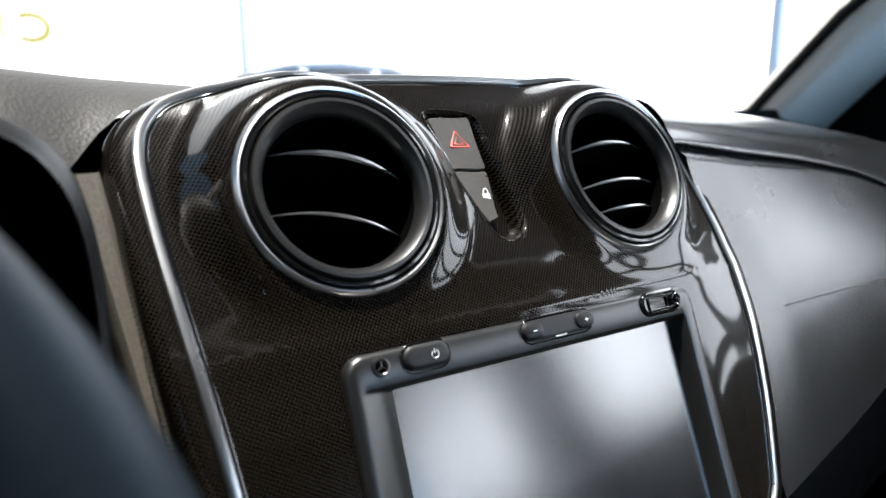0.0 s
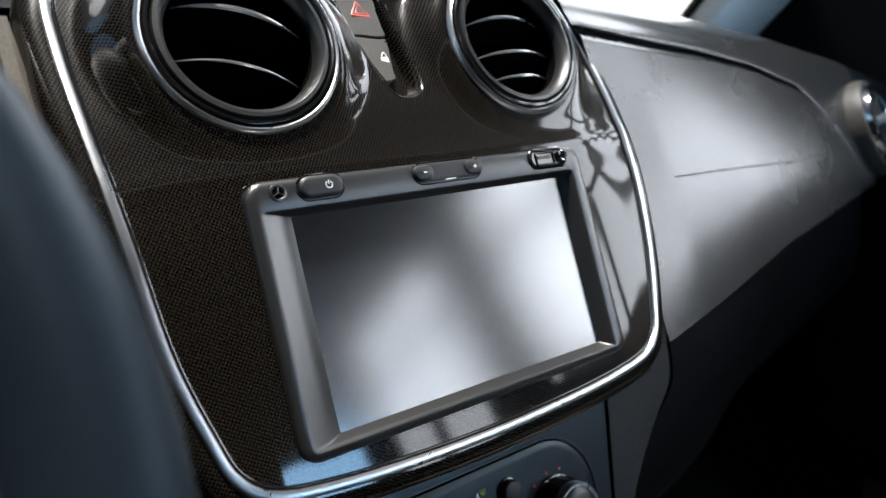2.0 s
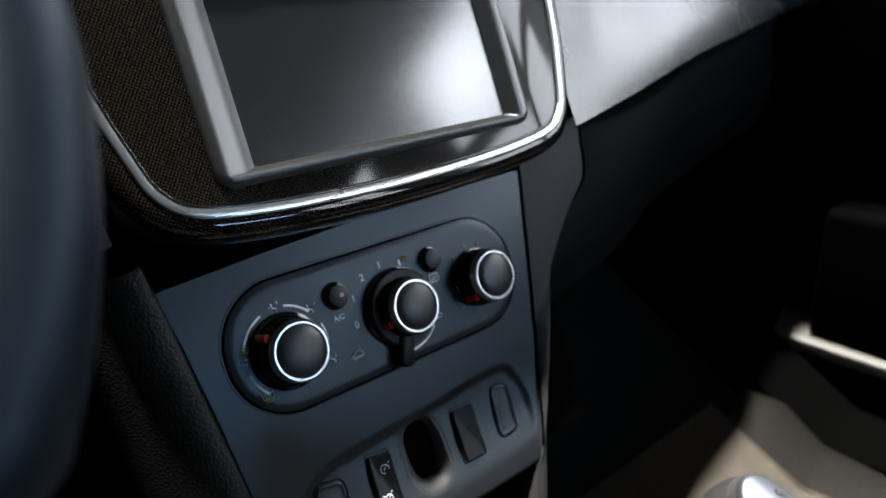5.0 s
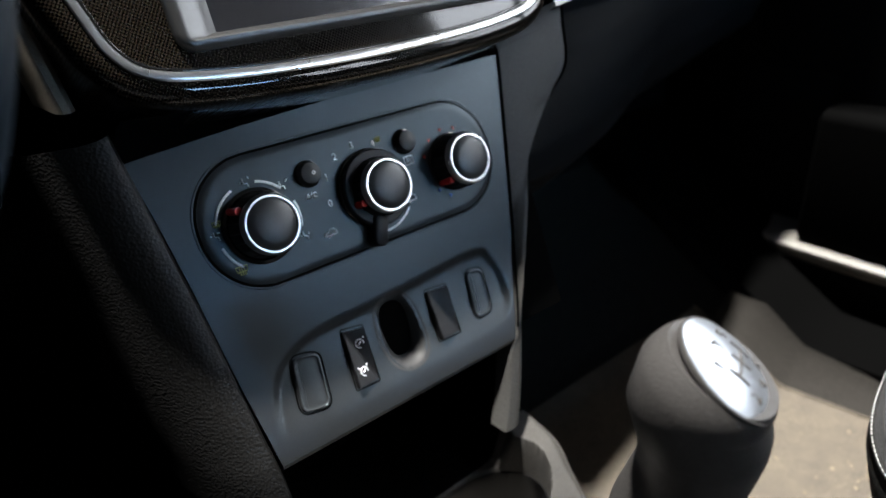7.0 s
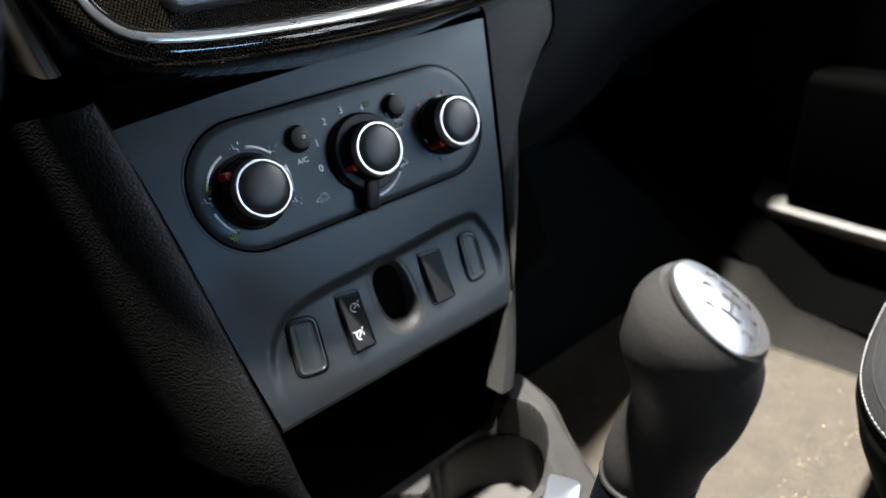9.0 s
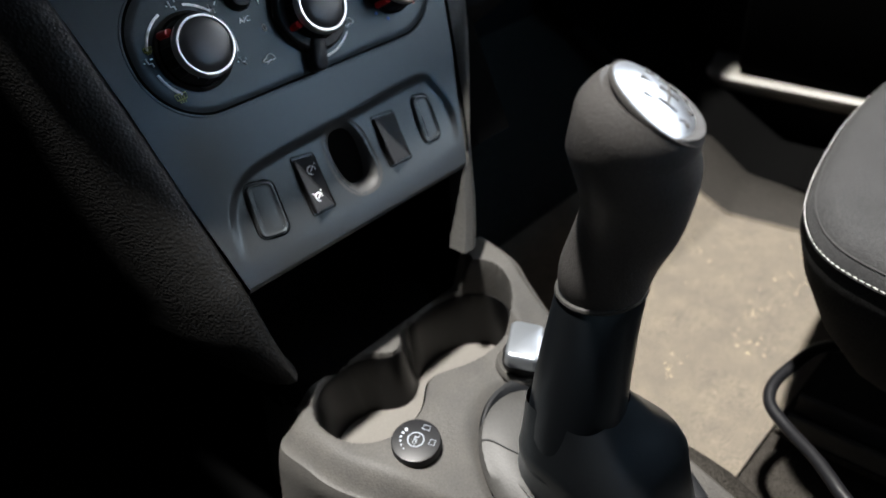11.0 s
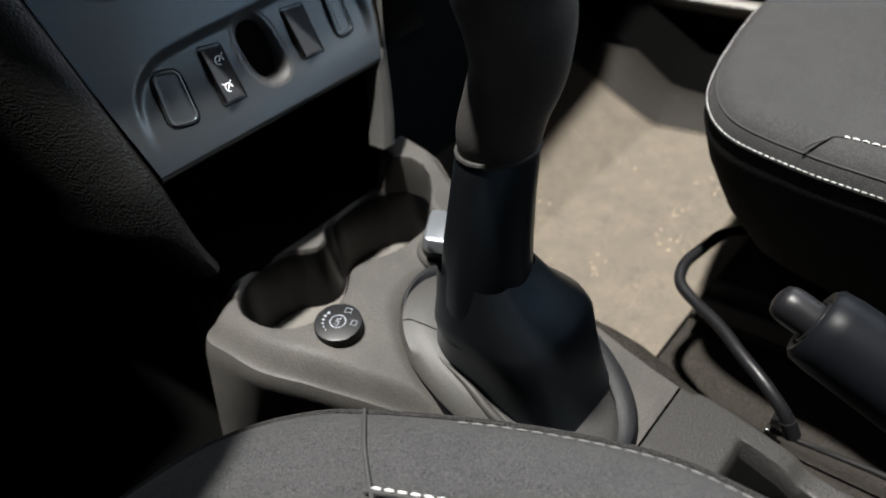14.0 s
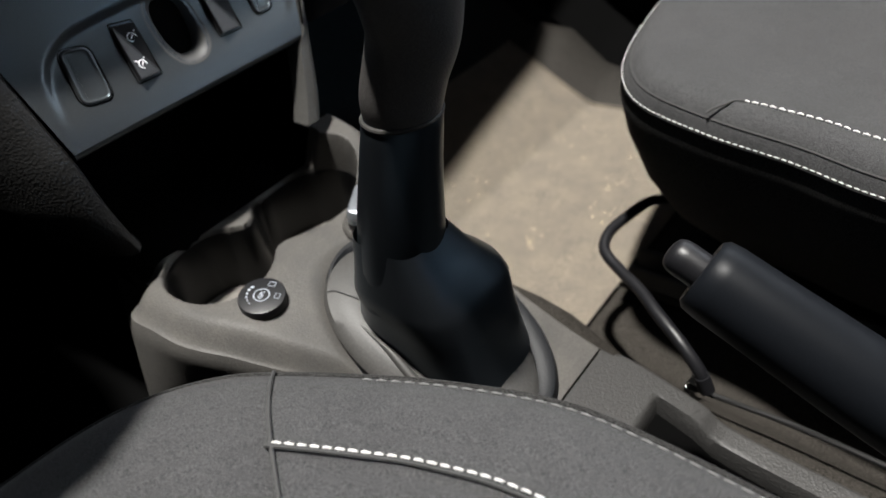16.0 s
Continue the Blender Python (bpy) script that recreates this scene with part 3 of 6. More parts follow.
# ---- lower centre stack ----
PY = 0.0500  # depth of the lower panel behind the radio's plane
PANEL_LEFT = [(-0.262, -0.1015), (-0.253, -0.1028), (-0.156, -0.1132), (-0.075, -0.1240)]
PANEL_RIGHT = [(-0.262, 0.0655), (-0.254, 0.0690), (-0.194, 0.0925), (-0.12, 0.1110), (-0.075, 0.1215)]
OVAL = rr(-0.0042, -0.1335, 0.1945, 0.0700, 0.0335, 12)
SWITCHES = [(p.x, p.y) for p in smooth_line([(-0.094, -0.249, 0), (-0.060, -0.2505, 0), (0.0, -0.2500, 0), (0.055, -0.2475, 0), (0.071, -0.240, 0), (0.0755, -0.222, 0), (0.071, -0.204, 0), (0.058, -0.1945, 0),
                                             (0.0, -0.1975, 0), (-0.055, -0.2000, 0), (-0.076, -0.2045, 0), (-0.090, -0.216, 0), (-0.0965, -0.235, 0)], 5, True)]
HOLE = (-0.0085, -0.2215, 0.0108, 0.0185)


def away(x, z, outline):
    """Signed distance from an outline, negative within."""
    best = 1.0
    for (x0, z0), (x1, z1) in zip(outline, outline[1:] + outline[:1]):
        dx, dz = x1 - x0, z1 - z0
        f = min(1.0, max(0.0, ((x - x0) * dx + (z - z0) * dz) / max(1e-12, dx * dx + dz * dz)))
        best = min(best, math.hypot(x - x0 - f * dx, z - z0 - f * dz))
    return -best if inside((x, z), outline) else best


def panel_depth(x, z):
    y = PY - 0.0060 * ease(-z, 0.20, 0.26)
    if abs(z + 0.1335) < 0.045:
        d = away(x, z, OVAL)
        y -= 0.0011 * (1 - ease(d, -0.004, 0.0015))
    if z < -0.19:
        d = away(x, z, SWITCHES)
        y += 0.0024 * (1 - ease(d, -0.0050, 0.0012)) * (1 - ease(-z, 0.218, 0.250))
    return y


def lower_panel():
    top = thing("climate_control", STACK, "dark satin plastic climate control with three chrome-ringed knobs", "climate control")

    def skin(s, z):
        a, b = along(z, PANEL_LEFT), along(z, PANEL_RIGHT)
        x = a + (b - a) * s
        rim = along(x, [(-0.125, -0.0890), (-0.065, -0.0845), (0.0, -0.0812), (0.115, -0.0790)])
        z += (rim + 0.077) * ease(z, -0.12, -0.077)
        return (x, panel_depth(x, z), z)

    def keep(c):
        return abs((c.x - HOLE[0]) / HOLE[2]) ** 2.6 + abs((c.z - HOLE[1]) / HOLE[3]) ** 2.6 > 1.65
    part("plate", grid(skin, span(0, 1, 150), span(-0.2585, -0.077, 130), keep), PANEL, top)
    part("oval_groove", tube([(x, panel_depth(x, z) + 0.0002, z) for x, z in OVAL], 0.0008, 6, True, 0.7), DEEP, top, "thin dark groove")
    part("oval_lip", tube([(x, panel_depth(x, z) + 0.0001, z) for x, z in shrink(OVAL, -0.0016)], 0.0007, 6, True, 0.6), PANEL, top)
    low = [[(a := along(-0.2585, PANEL_LEFT)) + (along(-0.2585, PANEL_RIGHT) - a) * s for s in span(0, 1, 40)]]
    bm = loft([[(x, panel_depth(x, -0.2585) + y, -0.2585 + z) for x in low[0]] for y, z in ((0, 0), (0.0012, -0.0022), (0.004, -0.0034), (0.03, -0.004))], closed=False)
    part("lower_lip", bm, PANEL, top)
    ring = []
    for a in span(0, 2 * math.pi, 49)[:-1]:
        k = (abs(math.cos(a)) ** 2.6 + abs(math.sin(a)) ** 2.6) ** (-1 / 2.6)
        ring.append((HOLE[0] + HOLE[2] * k * math.cos(a), HOLE[1] + HOLE[3] * k * math.sin(a)))
    rings = [at_depth(shrink(ring, d), lambda x, z, y=y: panel_depth(x, z) + y) for d, y in ((-0.0056, -0.0002), (-0.0042, -0.0001), (-0.0024, 0.0007), (-0.0004, 0.0025), (0.0014, 0.0052), (0.0026, 0.0085), (0.0030, 0.0125))]
    part("hole_flare", loft(rings), FLARE, top, "rounded lip of the oval hole")
    deep = [rings[-1], at_depth([(HOLE[0] + 0.006 * math.cos(a), HOLE[1] + 0.0035 + 0.010 * math.sin(a)) for a in span(0, 2 * math.pi, 49)[:-1]], 0.075)]
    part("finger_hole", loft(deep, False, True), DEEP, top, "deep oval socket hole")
    return top


CLIMATE = lower_panel()


def climate_dial(cx, label, base_r, pointer, lobe=False):
    y0, zc = PY - 0.002, -0.1365
    top = part("knob", disc_loft([(0.0172, y0), (0.0166, y0 - 0.009), (0.0158, y0 - 0.0140), (0.0150, y0 - 0.0150)], 48, ax=cx, az=zc), BLACK, CLIMATE, label)
    part("base_ring", disc_loft([(base_r, y0 + 0.001), (base_r - 0.0004, y0 - 0.0012), (base_r - 0.002, y0 - 0.0016), (base_r - 0.004, y0 - 0.0006), (0.014, y0 - 0.0006)], 48, ax=cx, az=zc), GLOSS, top, "gloss black dial base")
    if lobe:
        a = radians(252)
        t, u = (math.cos(a), math.sin(a)), (-math.sin(a), math.cos(a))
        o = [(cx + t[0] * p + u[0] * q, zc + t[1] * p + u[1] * q) for p, q in rr(0.0245, 0.0, 0.0190, 0.0090, 0.0040, 5)]
        part("slider_tab", slab(o, y0 + 0.001, y0 - 0.0085, 0.0014), BLACK, top, "black recirculation tab")
        part("slider_ring", disc_loft([(0.0222, y0), (0.0222, y0 - 0.0050), (0.0212, y0 - 0.0060), (0.0165, y0 - 0.0060)], 48, ax=cx, az=zc), BLACK, top)
    for k in range(20):
        a = 2 * math.pi * k / 20
        part("grip_rib", tube([(cx + 0.0170 * math.cos(a), y0 - 0.001, zc + 0.0170 * math.sin(a)), (cx + 0.0160 * math.cos(a), y0 - 0.013, zc + 0.0160 * math.sin(a))], 0.0006, 4), BLACK, top)
    part("chrome_ring", lathe([(0.0156, y0 - 0.0122), (0.0159, y0 - 0.0135), (0.0157, y0 - 0.0170), (0.0146, y0 - 0.0182), (0.0136, y0 - 0.0182), (0.0132, y0 - 0.0172)], 56, ax=cx, az=zc), CHROME, top, "bright chrome ring")
    part("cap", disc_loft([(0.0134, y0 - 0.0150), (0.0133, y0 - 0.0176), (0.0122, y0 - 0.0186), (0.0090, y0 - 0.0194), (0.0045, y0 - 0.0198), (0.0010, y0 - 0.0199)], 48, ax=cx, az=zc), CAP, top, "matt dark cap")
    a = radians(pointer)
    o = [Vector((cx + r * math.cos(a), y0 - d, zc + r * math.sin(a))) for r, d in ((0.0180, 0.002), (0.0174, 0.008), (0.0168, 0.0125))]
    part("pointer", tube(o, 0.0021, 8), DARK_RED, top, "dark red pointer window")
    return top


climate_dial(-0.0700, "black airflow direction knob with a chrome ring", 0.0205, 140)
climate_dial(0.0015, "black fan speed knob with a chrome ring and a recirculation tab", 0.0235, 200, True)
climate_dial(0.0615, "black temperature knob with a chrome ring", 0.0185, 215)


def push_button(cx, cz, label, mark):
    y0 = PY - 0.0014
    top = part("push_button", disc_loft([(0.0064, y0 + 0.001), (0.0063, y0 - 0.0042), (0.0057, y0 - 0.0054), (0.0040, y0 - 0.0060), (0.0010, y0 - 0.0062)], 32, ax=cx, az=cz), SOFT_BLACK, CLIMATE, label)
    part("collar", disc_loft([(0.0078, y0 + 0.0008), (0.0076, y0 - 0.0006), (0.0068, y0 - 0.0008), (0.0064, y0 + 0.0004)], 32, ax=cx, az=cz), GLOSS, top)
    if mark:
        part("indicator", lathe([(0.0011, y0 - 0.0060), (0.0010, y0 - 0.0068), (0.0006, y0 - 0.0068), (0.0005, y0 - 0.0060)], 12, ax=cx + 0.001, az=cz), DIM_PRINT, top)


push_button(-0.0355, -0.1180, "round black air conditioning push button", True)
push_button(0.0303, -0.1162, "round black rear demister push button", False)


def climate_print():
    """White markings round the knobs, printed on the plate."""
    top = CLIMATE
    y = PY - 0.0016

    def arc(cx, r, a0, a1, m=DIM_PRINT, w=0.0007):
        part("scale_arc", tube([(cx + r * math.cos(radians(a)), y, -0.1365 + r * math.sin(radians(a))) for a in span(a0, a1, 14)], w, 4, False, 0.4), m, top)
    for a0, a1 in ((162, 112), (78, 42), (18, -18), (192, 228)):
        arc(-0.0700, 0.0232, a0, a1)
    arc(0.0015, 0.0262, 255, 318)
    for text, x, z in (("0", -0.0278, -0.1372), ("1", -0.0252, -0.1232), ("2", -0.0166, -0.1134), ("3", -0.0042, -0.1098), ("4", 0.0095, -0.1120)):
        letters(text, 0.0058, DIM_PRINT, top, on_face(x, y, z), name="numeral")
    letters("A/C", 0.0042, DIM_PRINT, top, on_face(-0.0368, y, -0.1300), name="lettering")

    def figure(x, z, s=1.0, m=DIM_PRINT, arrow=(1, 0)):
        bm = bmesh.new()
        for line in (((-0.001, 0.0022), (-0.0006, -0.0006), (0.0012, -0.0008), (0.0014, -0.0026)), ((-0.0028, 0.0004), (-0.0020, 0.0002))):
            add_tube(bm, [(x + a * s, y, z + b * s) for a, b in line], 0.0004 * s, 4)
        add_tube(bm, [(x + 0.0024 * s, y, z + 0.0012 * s), (x + (0.0024 + 0.0014 * arrow[0]) * s, y, z + (0.0012 + 0.0014 * arrow[1]) * s)], 0.0004 * s, 4)
        part("airflow_symbol", bm, m, top)
    figure(-0.0706, -0.1128, arrow=(0, 1))
    figure(-0.0518, -0.1196, arrow=(1, 1))
    figure(-0.0478, -0.1490, arrow=(0, -1))
    figure(-0.0938, -0.1345, arrow=(-1, 0))
    for x, z, s in ((-0.0868, -0.1552, 1.0), (-0.0915, -0.1292, 0.7), (0.0135, -0.1105, 0.6)):
        bm = bmesh.new()
        add_tube(bm, [(x - 0.0026 * s, y, z - 0.0008 * s), (x - 0.0032 * s, y, z + 0.0020 * s), (x + 0.0032 * s, y, z + 0.0020 * s), (x + 0.0026 * s, y, z - 0.0008 * s), (x - 0.0026 * s, y, z - 0.0008 * s)], 0.00030, 4)
        for k in (-1, 0, 1):
            add_tube(bm, [(x + k * 0.0013 * s, y, z + 0.0012 * s), (x + k * 0.0013 * s, y, z - 0.0026 * s)], 0.00028, 4)
        part("demist_symbol", bm, GREEN, top, "yellow green demist symbol")
    for x, z in ((-0.0330, -0.1530), (0.0240, -0.1500)):
        bm = bmesh.new()
        car = [(-0.0042, -0.0006), (-0.0030, 0.0006), (-0.0012, 0.0010), (0.0, 0.0024), (0.0024, 0.0024), (0.0036, 0.0008), (0.0040, -0.0006), (0.0024, -0.0010), (0.0004, -0.0008), (-0.0016, -0.0012), (-0.0042, -0.0006)]
        add_tube(bm, [(x + a, y, z + b) for a, b in car], 0.00034, 4)
        add_tube(bm, [(x - 0.002, y, z - 0.0022), (x + 0.0012, y, z - 0.0004)], 0.00034, 4)
        part("recirculation_symbol", bm, DIM_PRINT, top)
    bm = bmesh.new()
    for s in (-1, 0, 1):
        add_tube(bm, [(0.0300 + s * 0.0013, y, -0.1288), (0.0304 + s * 0.0013, y, -0.1262)], 0.0003, 4)
    add_tube(bm, [(x, y, z) for x, z in rr(0.0302, -0.1275, 0.0062, 0.0046, 0.0005, 2)], 0.0003, 4, True)
    part("rear_demist_symbol", bm, DIM_PRINT, top)
    for a, m in ((128, RED), (98, RED), (70, RED), (158, RED), (222, BLUE), (246, BLUE), (-48, RED)):
        r = 0.0212
        x, z = 0.0615 + r * math.cos(radians(a)), -0.1365 + r * math.sin(radians(a))
        part("temperature_dot", disc_loft([(0.0009, y + 0.0003), (0.0008, y - 0.0001)], 10, ax=x, az=z), m, top)


climate_print()


def rocker(name, corners, kind, label):
    """A switch in its slot: a moulded blank, or a rocker creased from corner to corner. Corners run anticlockwise from the lower left."""
    top = thing(name, STACK, label, "switch", "switch row below the climate panel")
    pts = []
    r = 0.0056 if kind == "blank" else 0.0008
    for k, c in enumerate(corners):
        a, b, c = Vector(corners[k - 1]), Vector(corners[(k + 1) % 4]), Vector(c)
        p, q = c + (a - c).normalized() * r, c + (b - c).normalized() * r
        pts += [tuple(p * (1 - f) ** 2 + c * (2 * f * (1 - f)) + q * f * f) for f in span(0, 1, 6)]
    mid = (sum(p[0] for p in pts) / len(pts), sum(p[1] for p in pts) / len(pts))

    def off(d):
        return lambda x, z: panel_depth(x, z) + d
    part("slot", loft([at_depth(shrink(pts, -0.0010), off(-0.0002)), at_depth(shrink(pts, -0.0003), off(-0.0003)), at_depth(shrink(pts, 0.0003), off(0.004))]), DEEP, top, "black slot edge")
    if kind == "blank":
        rings = [at_depth(shrink(pts, d), off(y)) for d, y in ((0.0, 0.003), (0.0002, -0.0004), (0.0008, -0.0011), (0.0015, -0.0012), (0.0020, -0.0008), (0.0025, -0.0007), (0.0042, -0.0008))]
        part("blank_cover", loft(rings, True, True), PANEL, top)
    else:
        bl, br, tr, tl = (Vector(c) * 0.94 + Vector(mid) * 0.06 for c in corners)
        bm = bmesh.new()
        low = [bm.verts.new((c.x, panel_depth(c.x, c.y) + 0.004, c.y)) for c in (bl, br, tr, tl)]
        rise = {id(bl): 0.0040, id(br): 0.0012, id(tr): 0.0040, id(tl): 0.0014}
        high = [bm.verts.new((c.x, panel_depth(c.x, c.y) - rise[id(c)], c.y)) for c in (bl, br, tr, tl)]
        for k in range(4):
            bm.faces.new((low[k], low[(k + 1) % 4], high[(k + 1) % 4], high[k]))
        bm.faces.new((high[0], high[1], high[3]))
        bm.faces.new((high[1], high[2], high[3]))
        bmesh.ops.bevel(bm, geom=[e for e in bm.edges if all(v in high for v in e.verts)], offset=0.0005, segments=2, affect="EDGES")
        body = part("rocker", bm, BLACK, top, smooth=False)
        if kind == "marked":
            for f, g, tri, slash in ((0.60, 0.74, (br, tr, tl), False), (0.44, 0.24, (bl, br, tl), True)):
                c = (bl * (1 - f) + br * f) * (1 - g) + (tl * (1 - f) + tr * f) * g
                bm = bmesh.new()
                o, e, h = (Vector((q.x, panel_depth(q.x, q.y) - rise[id(q)], q.y)) for q in tri)
                face = (e - o).cross(h - o).normalized()

                def laid(x, z):
                    x, z = c.x + x, c.y + z
                    return (x, o.y - (face.x * (x - o.x) + face.z * (z - o.z)) / face.y - 0.0002, z)
                add_tube(bm, [laid(0.0024 * math.cos(a), 0.0024 * math.sin(a)) for a in span(-0.3, 4.6, 15)], 0.00030, 4)
                add_tube(bm, [laid(-0.0008, -0.0006), laid(0.0012, 0.0012)], 0.00028, 4)
                add_tube(bm, [laid(0.0026, 0.0024), laid(0.0034, 0.0032)], 0.00028, 4)
                if slash:
                    add_tube(bm, [laid(-0.0034, 0.0032), laid(-0.0012, 0.0014)], 0.00028, 4)
                part("cruise_symbol", bm, PRINT, body, "white printed dial symbol")
    return top


rocker("switch_blank", [(-0.0832, -0.2390), (-0.0655, -0.2420), (-0.0605, -0.2120), (-0.0776, -0.2085)], "blank", "dark rounded blanking cover in the switch row")
rocker("cruise_switch", [(-0.0486, -0.2405), (-0.0340, -0.2410), (-0.0312, -0.2092), (-0.0445, -0.2072)], "marked", "black cruise control rocker with white dial symbols")
rocker("plain_switch", [(0.0128, -0.2372), (0.0288, -0.2378), (0.0314, -0.2076), (0.0161, -0.2062)], "plain", "black unmarked rocker switch")
rocker("switch_blank", [(0.0430, -0.2360), (0.0580, -0.2353), (0.0622, -0.2072), (0.0487, -0.2045)], "blank", "dark rounded blanking cover in the switch row")

# ---- dashboard ----
LOW = [(0.150, 0.4340), (0.2315, 0.4450), (0.331, 0.4610), (0.418, 0.4700), (0.515, 0.4815)]
CREASE = [(0.145, 0.6240), (0.208, 0.6160), (0.277, 0.6085), (0.358, 0.5955), (0.429, 0.5765), (0.468, 0.5500), (0.490, 0.5270), (0.507, 0.5050), (0.519, 0.4860)]
TOP = [(-0.60, 0.660), (-0.25, 0.6665), (-0.16, 0.6600), (-0.10, 0.6560), (0.0, 0.6580), (0.12, 0.6530), (0.20, 0.6470), (0.307, 0.6355), (0.43, 0.6210), (0.55, 0.6010), (0.70, 0.570)]


# outer edge of the trim beside the centre stack, from its top to its foot
TRIM_EDGE = [(0.1940, 0.0270, 0.4330), (0.1900, 0.0210, 0.4185), (0.1825, 0.0105, 0.3925), (0.1580, 0.0036, 0.3754), (0.1366, -0.0007, 0.3648), (0.1183, -0.0154, 0.3284), (0.1045, -0.0304, 0.2912), (0.0835, -0.0552, 0.2300), (0.0660, -0.0701, 0.1930)]


def face_y(x, z):
    return -0.005 + 0.45 * (z - 0.43) + 0.09 * (x - 0.27)


def dashboard():
    top = thing("dashboard", Matrix(), "dark grey grained dashboard with a soft top pad and airbag cover", "dashboard")
    xs = span(0.146, 0.518, 60)

    def cover(x, s):
        a, b = along(x, LOW), along(x, CREASE)
        b = max(b, a + 0.0005)
        z = a + (b - a) * s
        y = face_y(x, z) - 0.004 * math.sin(math.pi * s) * ease(x, 0.146, 0.2)
        if s > 0.97:
            y += 0.006
        if s < 0.02:
            y += 0.008
        return (x, y, z)
    part("airbag_cover", grid(cover, xs, [0, 0.02, 0.035] + span(0.05, 0.95, 28) + [0.965, 0.985, 1.0]), DASH, top, "smooth grey airbag cover")

    # Top pad: from the seam over the round edge back to the windscreen.
    def pad(x, s):
        zt = along(x, TOP)
        z0 = along(x, CREASE) if x < 0.519 else 0.487
        y0 = face_y(x, z0) + 0.002
        ze = zt - 0.012
        ye = face_y(x, ze) + 0.004
        edge = [(y0, z0), (y0 - 0.003 + (ye - y0) * 0.12, z0 + 0.10 * (ze - z0)), (y0 + (ye - y0) * 0.55 - 0.001, z0 + 0.55 * (ze - z0)), (ye, ze), (ye + 0.014, zt - 0.003), (ye + 0.04, zt), (0.20, zt + 0.003), (0.30, zt), (0.42, zt - 0.012)]
        k = s * (len(edge) - 1)
        i = min(int(k), len(edge) - 2)
        f = k - i
        p = [edge[min(max(i + j, 0), len(edge) - 1)] for j in (-1, 0, 1, 2)]

        def cr(n):
            a, b, c, d = (q[n] for q in p)
            return 0.5 * (2 * b + (c - a) * f + (2 * a - 5 * b + 4 * c - d) * f * f + (3 * b - a - 3 * c + d) * f ** 3)
        return (x, cr(0), cr(1))
    part("top_pad", grid(pad, span(0.138, 0.66, 60), span(0, 1, 41)), DASH, top, "grey grained top pad")
    # Behind the fascia and on the driver's side.
    def back(x, s):
        zt = along(x, TOP)
        y0 = 0.108 - 0.045 * ease(-x, 0.14, 0.20)
        drop = 0.012 + 0.045 * ease(-x, 0.14, 0.20)
        return (x, y0 + (0.42 - y0) * s, zt - drop * (1 - min(1, s / 0.18)) ** 2 - 0.012 * s * s)
    part("centre_top", grid(back, span(-0.62, 0.155, 70), span(0, 0.2, 10) + span(0.25, 1, 12)), PAD, top)
    # Tear line and its small mark.
    seam = [Vector((x, face_y(x, z) - 0.0042, z)) for x, z in ((0.196, 0.5277), (0.25, 0.5258), (0.31, 0.5232), (0.37, 0.5200), (0.41, 0.5210), (0.4262, 0.5195), (0.4300, 0.5172), (0.4370, 0.5082))]
    part("tear_line", tube(smooth_line(seam, 6), 0.00055, 4), PAD, top, "thin impressed line")
    part("airbag_mark", tube([Vector((x, face_y(x, z) - 0.0040, z)) for x, z in ((0.4135, 0.5160), (0.4240, 0.5150), (0.4265, 0.5085), (0.4160, 0.5090))], 0.0006, 4, True), PAD, top, "small moulded mark")
    # Under the cover the dashboard steps back into the dark.
    def under(u, s):
        prof = [(0.003, 0.001), (0.010, -0.003), (0.013, -0.010), (0.010, -0.03), (0.007, -0.055), (0.008, -0.085), (0.018, -0.112), (0.045, -0.135), (0.09, -0.15), (0.16, -0.165)]
        k = s * (len(prof) - 1)
        i = min(int(k), len(prof) - 2)
        f = k - i
        dy, dz = (prof[i][n] * (1 - f) + prof[i + 1][n] * f for n in (0, 1))
        zl = 0.433 + dz
        edge = [(z, x) for x, y, z in reversed(TRIM_EDGE)]
        x = along(zl, edge) + 0.0015
        x += (0.53 - x) * u
        z = (along(x, LOW) + dz) * min(1, u / 0.4) + zl * (1 - min(1, u / 0.4))
        y = face_y(x, along(x, LOW)) + dy
        yl = along(zl, [(q[2], q[1]) for q in reversed(TRIM_EDGE)]) + 0.001 + max(0.0, dy - 0.01)
        return (x, yl + (y - yl) * min(1, u / 0.4), z)
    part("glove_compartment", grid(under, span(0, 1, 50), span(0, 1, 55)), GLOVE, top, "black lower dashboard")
    # Driver's side: instrument hood and side of the stack.
    def hood(x, s):
        a = math.pi * (0.0 + 1.0 * s)
        k = (abs(math.cos(a)) ** 5.2 + abs(math.sin(a)) ** 5.2) ** (-1 / 5.2)
        lip = 0.0035 * (1 - ease(x, 0.0, 0.006))
        return (-0.285 + (0.1155 - lip) * k * math.cos(a), 0.020 + x, 0.556 + (0.096 - lip) * k * math.sin(a))
    part("instrument_hood", grid(hood, [0.0, 0.001, 0.0025, 0.006, 0.012, 0.05, 0.1, 0.2], span(0, 1, 72)), HOOD, top, "black instrument hood")
    part("hood_side", grid(lambda x, s: (-0.1695 - 0.004 * s, 0.020 + x, 0.558 - 0.2 * s), [0.0, 0.01, 0.05, 0.1], span(0, 1, 8)), HOOD, top)
    part("instrument_recess", grid(lambda r, s: (-0.285 + 0.118 * r * math.cos(2 * math.pi * s), 0.11, 0.560 + 0.112 * r * math.sin(2 * math.pi * s)), [0.02, 0.5, 1.0], span(0, 1, 30)), DEEP, top)
    strip = []
